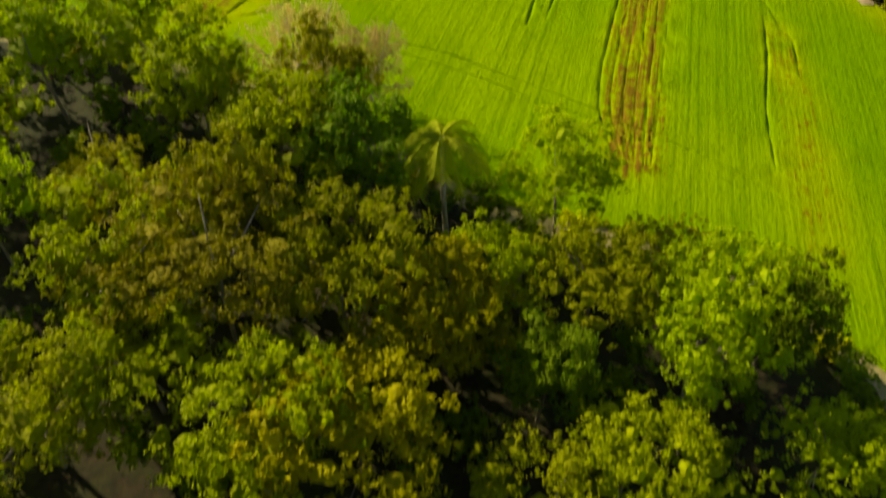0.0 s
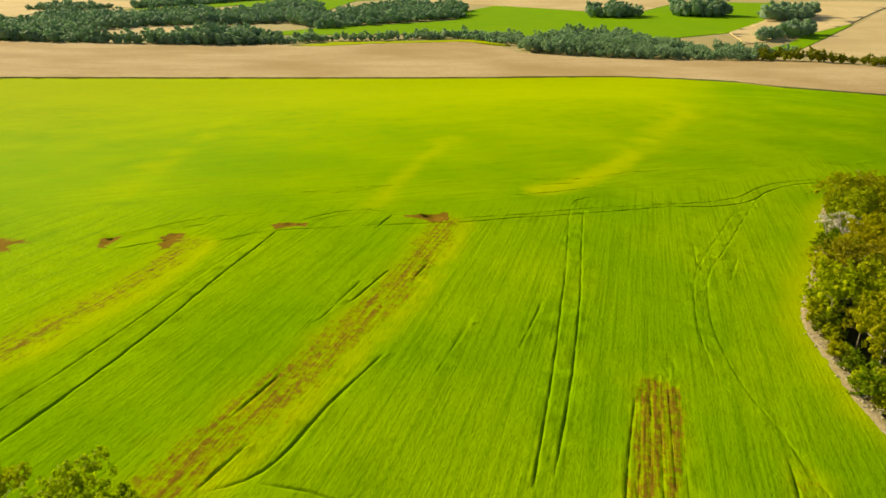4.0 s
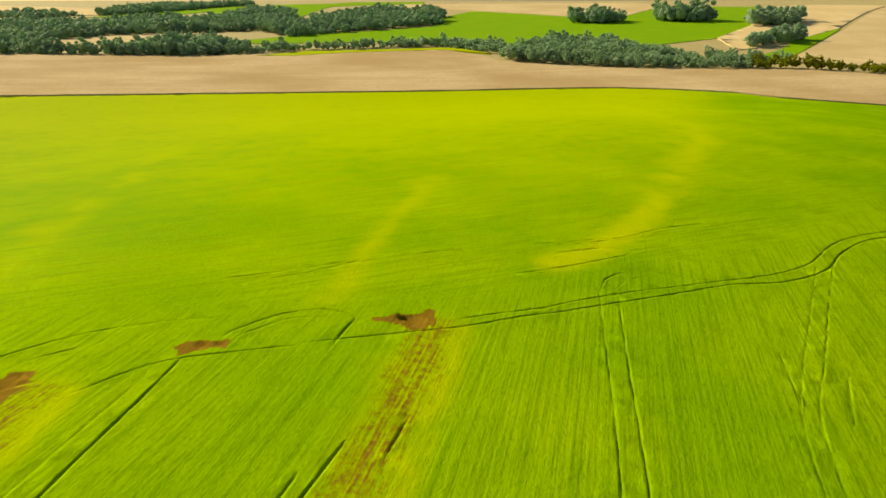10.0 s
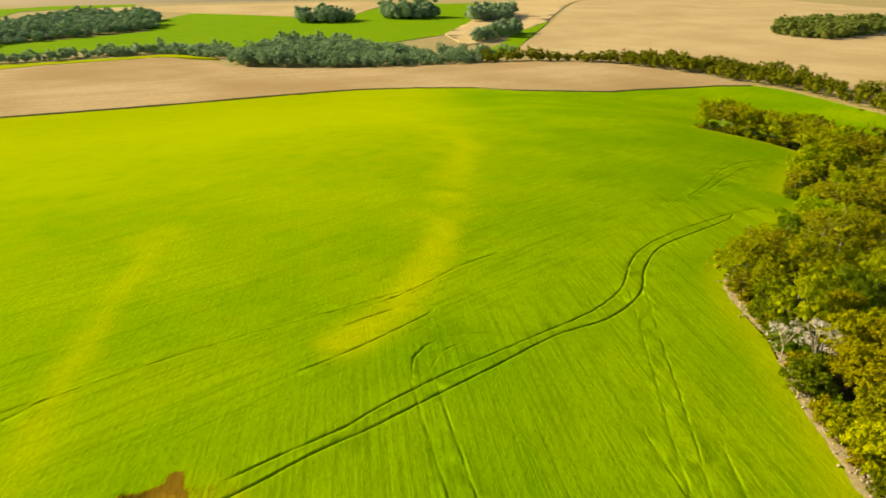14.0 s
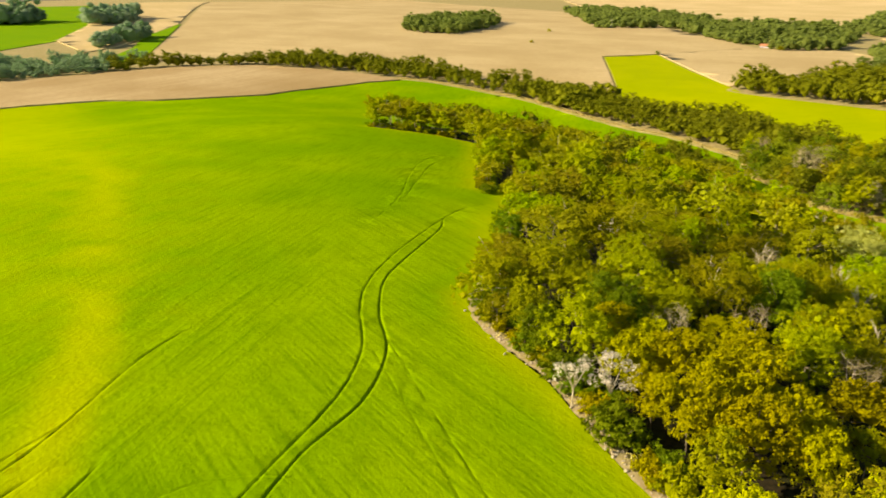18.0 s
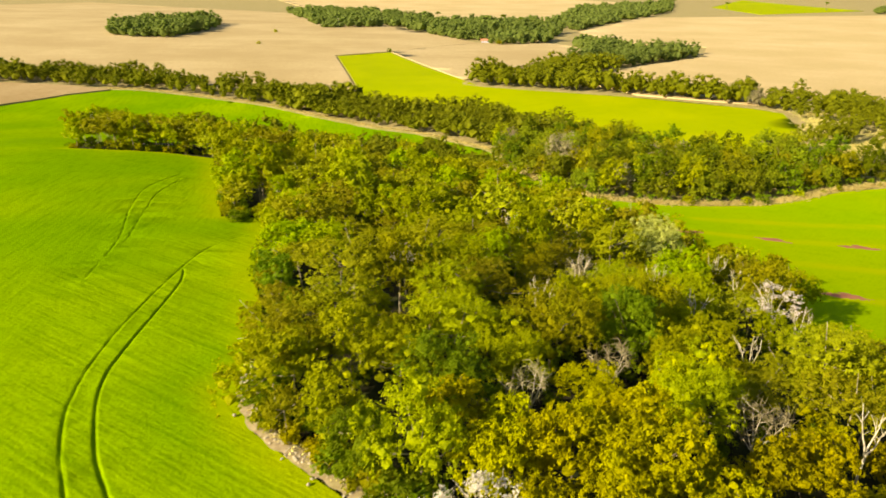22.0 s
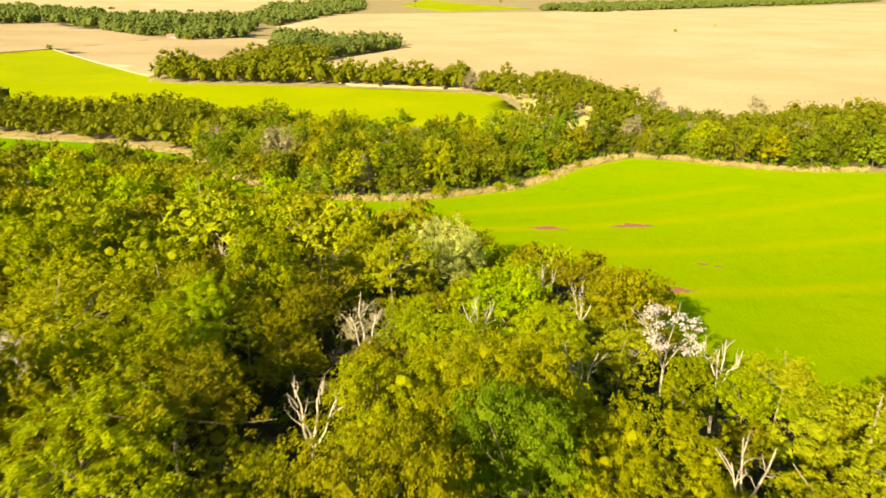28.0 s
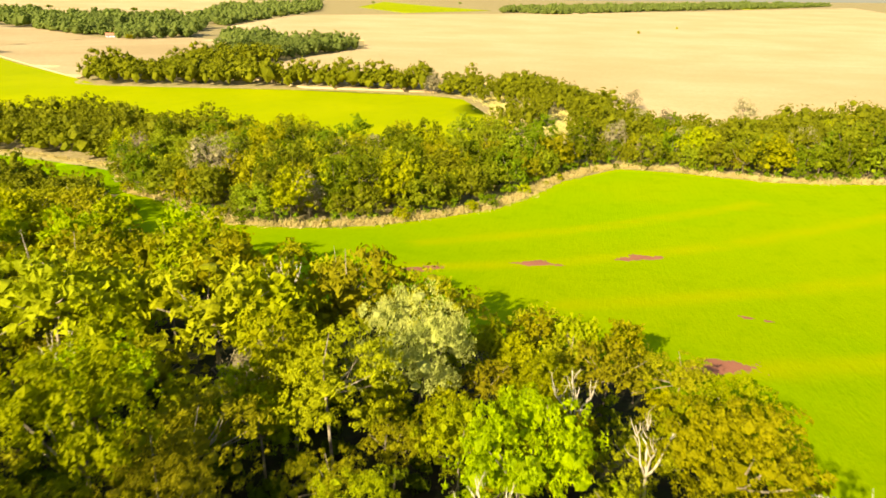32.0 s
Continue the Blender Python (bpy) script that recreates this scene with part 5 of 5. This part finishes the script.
rubble("loose_stones", [(p[0] + 1.6, p[1] - 0.4) for p in FOREST_WEST[4:16]], 0.8, 700, "pale loose stones strewn along the sandy track", 75)
grass_strip("dry_grass", beside(smooth_line(EAST_NORTH[:15], 4), 2.6), 4.2, 1.9, 1.0, "tall straw-coloured dry grass below the tree belt", 70)
grass_strip("dry_grass", [(p[0] + 5, p[1] + 1) for p in STRIP_BACK], 3.0, 1.5, 2.0, "straw-coloured dry grass beside a dirt track", 71)
grass_strip("dry_grass", [(585, 70), (540, 72), (500, 78), (480, 60), (500, 40), (530, 36)], 14.0, 1.6, 1.0, "pale dry grass and scrub in a clearing", 72)
grass_strip("dry_grass", [(470, 60), (440, 90), (410, 110)], 12.0, 1.6, 1.0, "pale dry scrub beside the ripening field", 73)
grass_strip("dry_grass", [(p[0] + 2.2, p[1] - 0.5) for p in FOREST_WEST[4:16]], 1.2, 0.9, 1.2, "pale dry grass along the sandy track", 74)

# ---------------------------------------------------------------- woods too far off to count
WOODS = [
    [(100.4, 849), (199.5, 793), (316, 780), (386, 769), (449, 727), (475, 672), (488, 621), (497, 577), (505, 550), (509, 492), (509, 446), (542, 398), (558, 425), (541, 514), (544, 610), (519, 709), (467, 778), (393, 837), (295.9, 845), (241.7, 988), (174.7, 1029), (121.0, 941), (89.8, 883)],
    [(648, 333), (629, 314), (620, 197.4), (592, 109.6), (618, 106.0), (648, 178.4), (693, 251.5), (808, 210.1), (946, 138.9), (978, 142.9), (950, 199.6), (1042, 249.7), (1019, 298.6), (881, 249.6), (778, 280.3), (708, 294.0), (680, 323)],
    [(1254, 660), (1064, 491), (1007, 426), (991, 382), (1043, 335), (1266, 349), (1454, 472), (1392, 604), (1738, 865)],
    [(1680, 1107), (1125, 718), (1204, 650), (1296, 690), (1834, 923), (1877, 1094)],
    [(1308, 331), (2131, 192.8), (2685, 212.3), (2198, 455), (1411, 403)],
    [(811, 856), (836, 790), (967, 821), (1058, 865), (1106, 930), (1052, 972), (910, 945)],
    [(2013, -259.3), (1892, -380), (2149, -724), (2589, -1384), (3003, -1912), (3116, -1494), (2556, -831), (2235, -396)],
    [(-653, 1216), (-462, 955), (-401, 888), (-365, 898), (-340, 969), (-320, 1036), (-282, 1063), (-294, 1077), (-218, 979), (-199, 918), (-254, 889), (-345, 881), (-459, 863), (-640, 880)],
    [(-765, 1419), (-755, 1496), (-618, 1453), (-523, 1643), (-417, 1558), (-430, 1979), (-317, 1868), (-259, 1594), (-229, 1429), (-202, 1435), (-219, 1583), (-182, 1589), (-96, 1831), (43, 1585), (37, 1383), (-91, 1282), (-197, 1186), (-277, 1323), (-362, 1286), (-413, 1271), (-484, 1222), (-528, 1100), (-544, 1085), (-731, 1354)],
    [(-980, 1766), (-974, 1903), (-825, 1888), (-864, 1712)], [(-852, 2256), (-719, 2552), (-710, 1997)],
    [(257.3, 1336), (301, 1301), (355, 1329), (328, 1389), (270.9, 1385)], [(407, 1315), (459, 1286), (501, 1316), (483, 1380), (420, 1376)],
    [(512, 1207), (599, 1213), (652, 1329), (574, 1308)], [(452, 978), (504, 1017), (497, 1067), (400, 956)],
    [(-829, 2156), (-720, 2205), (-626, 2866), (-557, 2553), (-609, 2205), (-651, 1992), (-729, 1915), (-762, 1846)], [(-202, 947), (-182, 1015), (-150, 996), (-73, 1024), (28, 1052), (27, 1015), (-71, 998), (-148, 979), (-199, 925)],
    [(29, 1081), (62, 1047), (105, 985), (96, 919), (57, 960), (26, 1008)],
]
WOOD_HEIGHT = [1.0, 1.2, 1.2, 1.1, 1.2, 1.3, 1.2, 1.3, 1.3, 1.2, 1.2, 1.9, 2.1, 1.7, 1.5, 1.2, 0.85, 0.85]
for k, loop in enumerate(WOODS):
    gap = 7.0 if k in (0, 1, 16, 17) else 8.5 if k in (2, 5, 7, 11, 12) else 12.0
    for x, y in scatter(loop, gap, 40 + k, 1.0):
        if k in (2, 3, 4, 6) and noise.noise(Vector((x * 0.022, y * 0.022, 6.0))) < -0.12:
            continue
        tall = WOOD_HEIGHT[k] * (1.25 if k == 0 and x < 240 and y > 800 else 1.0)
        WOOD_POINTS.append((x, y, gap / 7.5 * R.uniform(0.75, 1.1), tall))


def far_wood(name, points, label, seed, mat):
    """Many trees as one mass: each a broad round crown of clumps with leaf sprays, uneven in size."""
    rng = np.random.default_rng(seed)
    s = Shape(seed)
    sorts = {}
    for x, y, k, *high in points:
        z = ground_at(x, y)
        far = math.hypot(x - 100, y - 150)
        sort = (12, 8, 8, 0.52) if far < 480 else (10, 4, 6, 0.85) if far < 800 else (8, 1, 4, 1.3)
        grown = float(rng.choice([0.6, 0.8, 0.95, 1.05, 1.2, 1.4])) * (1.05 + 0.5 * noise.noise(Vector((x * 0.03, y * 0.03, 2.0))))
        tall = 10.5 * grown * (high[0] if high else 1.0)
        wide = rng.uniform(4.8, 7.2) * k * (0.55 + 0.45 * grown) * (high[0] ** 0.7 if high else 1.0)
        mid, deep = z + tall * 0.56, tall * 0.38
        lobes = sorts.setdefault(sort, [])
        lobes.append(((x, y, mid - 0.15 * tall), (wide * 0.78, wide * 0.78, deep * 1.1)))
        for j in range(sort[0]):
            a, h = j * 2.4 + rng.uniform(-0.6, 0.6), -0.45 + 1.4 * (j + rng.uniform(0, 1)) / sort[0]
            ring = math.sqrt(max(0.06, 1 - min(h, 0.98) ** 2)) * wide * rng.uniform(0.5, 0.85)
            r = wide * rng.uniform(0.2, 0.42)
            lobes.append(((x + ring * math.cos(a), y + ring * math.sin(a), mid + deep * h * rng.uniform(0.75, 1.05)), (r, r, r * rng.uniform(0.7, 0.95))))
    for (_, each, leaves, size), lobes in sorts.items():
        s.cores(lobes, 0.5 if size < 0.6 else 0.68 if size < 1 else 0.88)
        s.tufts(lobes, each, leaves, size * 0.8, size, -0.3, 0.0, 0.5)
    ob = new(name, s.mesh(name, mat))
    return tagged(ob, label, "woodland", kind="stuff")


near_w = [p for p in WOOD_POINTS if math.hypot(p[0] - 100, p[1] - 150) < 700 and (p[1] < 700 or (p[0] > 330 and p[1] < 830))]
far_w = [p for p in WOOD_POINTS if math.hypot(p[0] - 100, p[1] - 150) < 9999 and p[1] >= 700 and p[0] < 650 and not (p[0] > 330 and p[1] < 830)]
east_w = [p for p in WOOD_POINTS if math.hypot(p[0] - 100, p[1] - 150) >= 700 and (p[1] < 700 or p[0] >= 650)]
far_wood("tree_belts", near_w, "belts of olive-green trees between the fields", 60, LEAF_BELT)
# the northern woods carry the bluish haze in their leaf colour
far_wood("distant_woods", far_w, "distant woods on the far slopes, bluish haze in their leaf colour", 61, LEAF_FAR_HAZED)
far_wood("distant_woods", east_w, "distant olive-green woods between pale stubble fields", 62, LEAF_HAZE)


# ---------------------------------------------------------------- a small house far off, and a pole
def box(bm, x0, x1, y0, y1, z0, z1):
    r = bmesh.ops.create_cube(bm, size=1.0)
    for v in r["verts"]:
        v.co = Vector((x0 + (v.co.x + 0.5) * (x1 - x0), y0 + (v.co.y + 0.5) * (y1 - y0), z0 + (v.co.z + 0.5) * (z1 - z0)))


def part(name, bm, mat, parent, label=""):
    me = bpy.data.meshes.new(name)
    bm.to_mesh(me)
    bm.free()
    me.materials.append(mat)
    ob = new(name, me)
    ob.parent = parent
    return tagged(ob, label)


WALL_PAINT = plain_material("bluish_white_wall", (0.62, 0.6, 0.72), 0.8)
TILE = plain_material("orange_clay_tiles", (0.6, 0.24, 0.13), 0.8)
DARK_GLASS = plain_material("dark_window", (0.05, 0.06, 0.08), 0.2)
WOOD_POLE = plain_material("grey_timber", (0.4, 0.36, 0.3), 0.8)
house = tagged(new("house"), "small farmhouse with bluish-white walls and orange tiled roof", "house")
bm = bmesh.new()
box(bm, -3.5, 3.5, -6, 6, -0.5, 3.2)
part("wall", bm, WALL_PAINT, house)
bm = bmesh.new()
pts = [(-4.2, 3.1), (0, 5.4), (4.2, 3.1), (4.2, 3.3), (0, 5.65), (-4.2, 3.3)]
a = [bm.verts.new((x, -6.6, z)) for x, z in pts]
b = [bm.verts.new((x, 6.6, z)) for x, z in pts]
bm.faces.new(a), bm.faces.new(b[::-1])
for k in range(6):
    bm.faces.new((a[k], b[k], b[(k + 1) % 6], a[(k + 1) % 6]))
bmesh.ops.recalc_face_normals(bm, faces=bm.faces)
part("roof", bm, TILE, house, "orange clay tile roof")
for y in (-4, 3.5):
    bm = bmesh.new()
    box(bm, -3.56, -3.4, y - 0.7, y + 0.7, 1.0, 2.2)
    part("window", bm, DARK_GLASS, house)
bm = bmesh.new()
box(bm, -3.56, -3.4, -0.5, 0.5, -0.1, 2.1)
part("door", bm, WOOD_POLE, house)
house.matrix_basis = pose(1012, 414, ground_at(1012, 414), 0, 0, 12)
pole = tagged(new("utility_pole"), "tall grey power pole with a crossarm", "pole")
bm = bmesh.new()
bmesh.ops.create_cone(bm, segments=8, radius1=0.3, radius2=0.2, depth=16, cap_ends=True)
bmesh.ops.translate(bm, verts=bm.verts, vec=(0, 0, 7.5))
part("post", bm, WOOD_POLE, pole)
bm = bmesh.new()
box(bm, -0.15, 0.15, -2, 2, 14.2, 14.5)
part("crossarm", bm, WOOD_POLE, pole)
pole.matrix_basis = pose(1145, 699, ground_at(1145, 699))
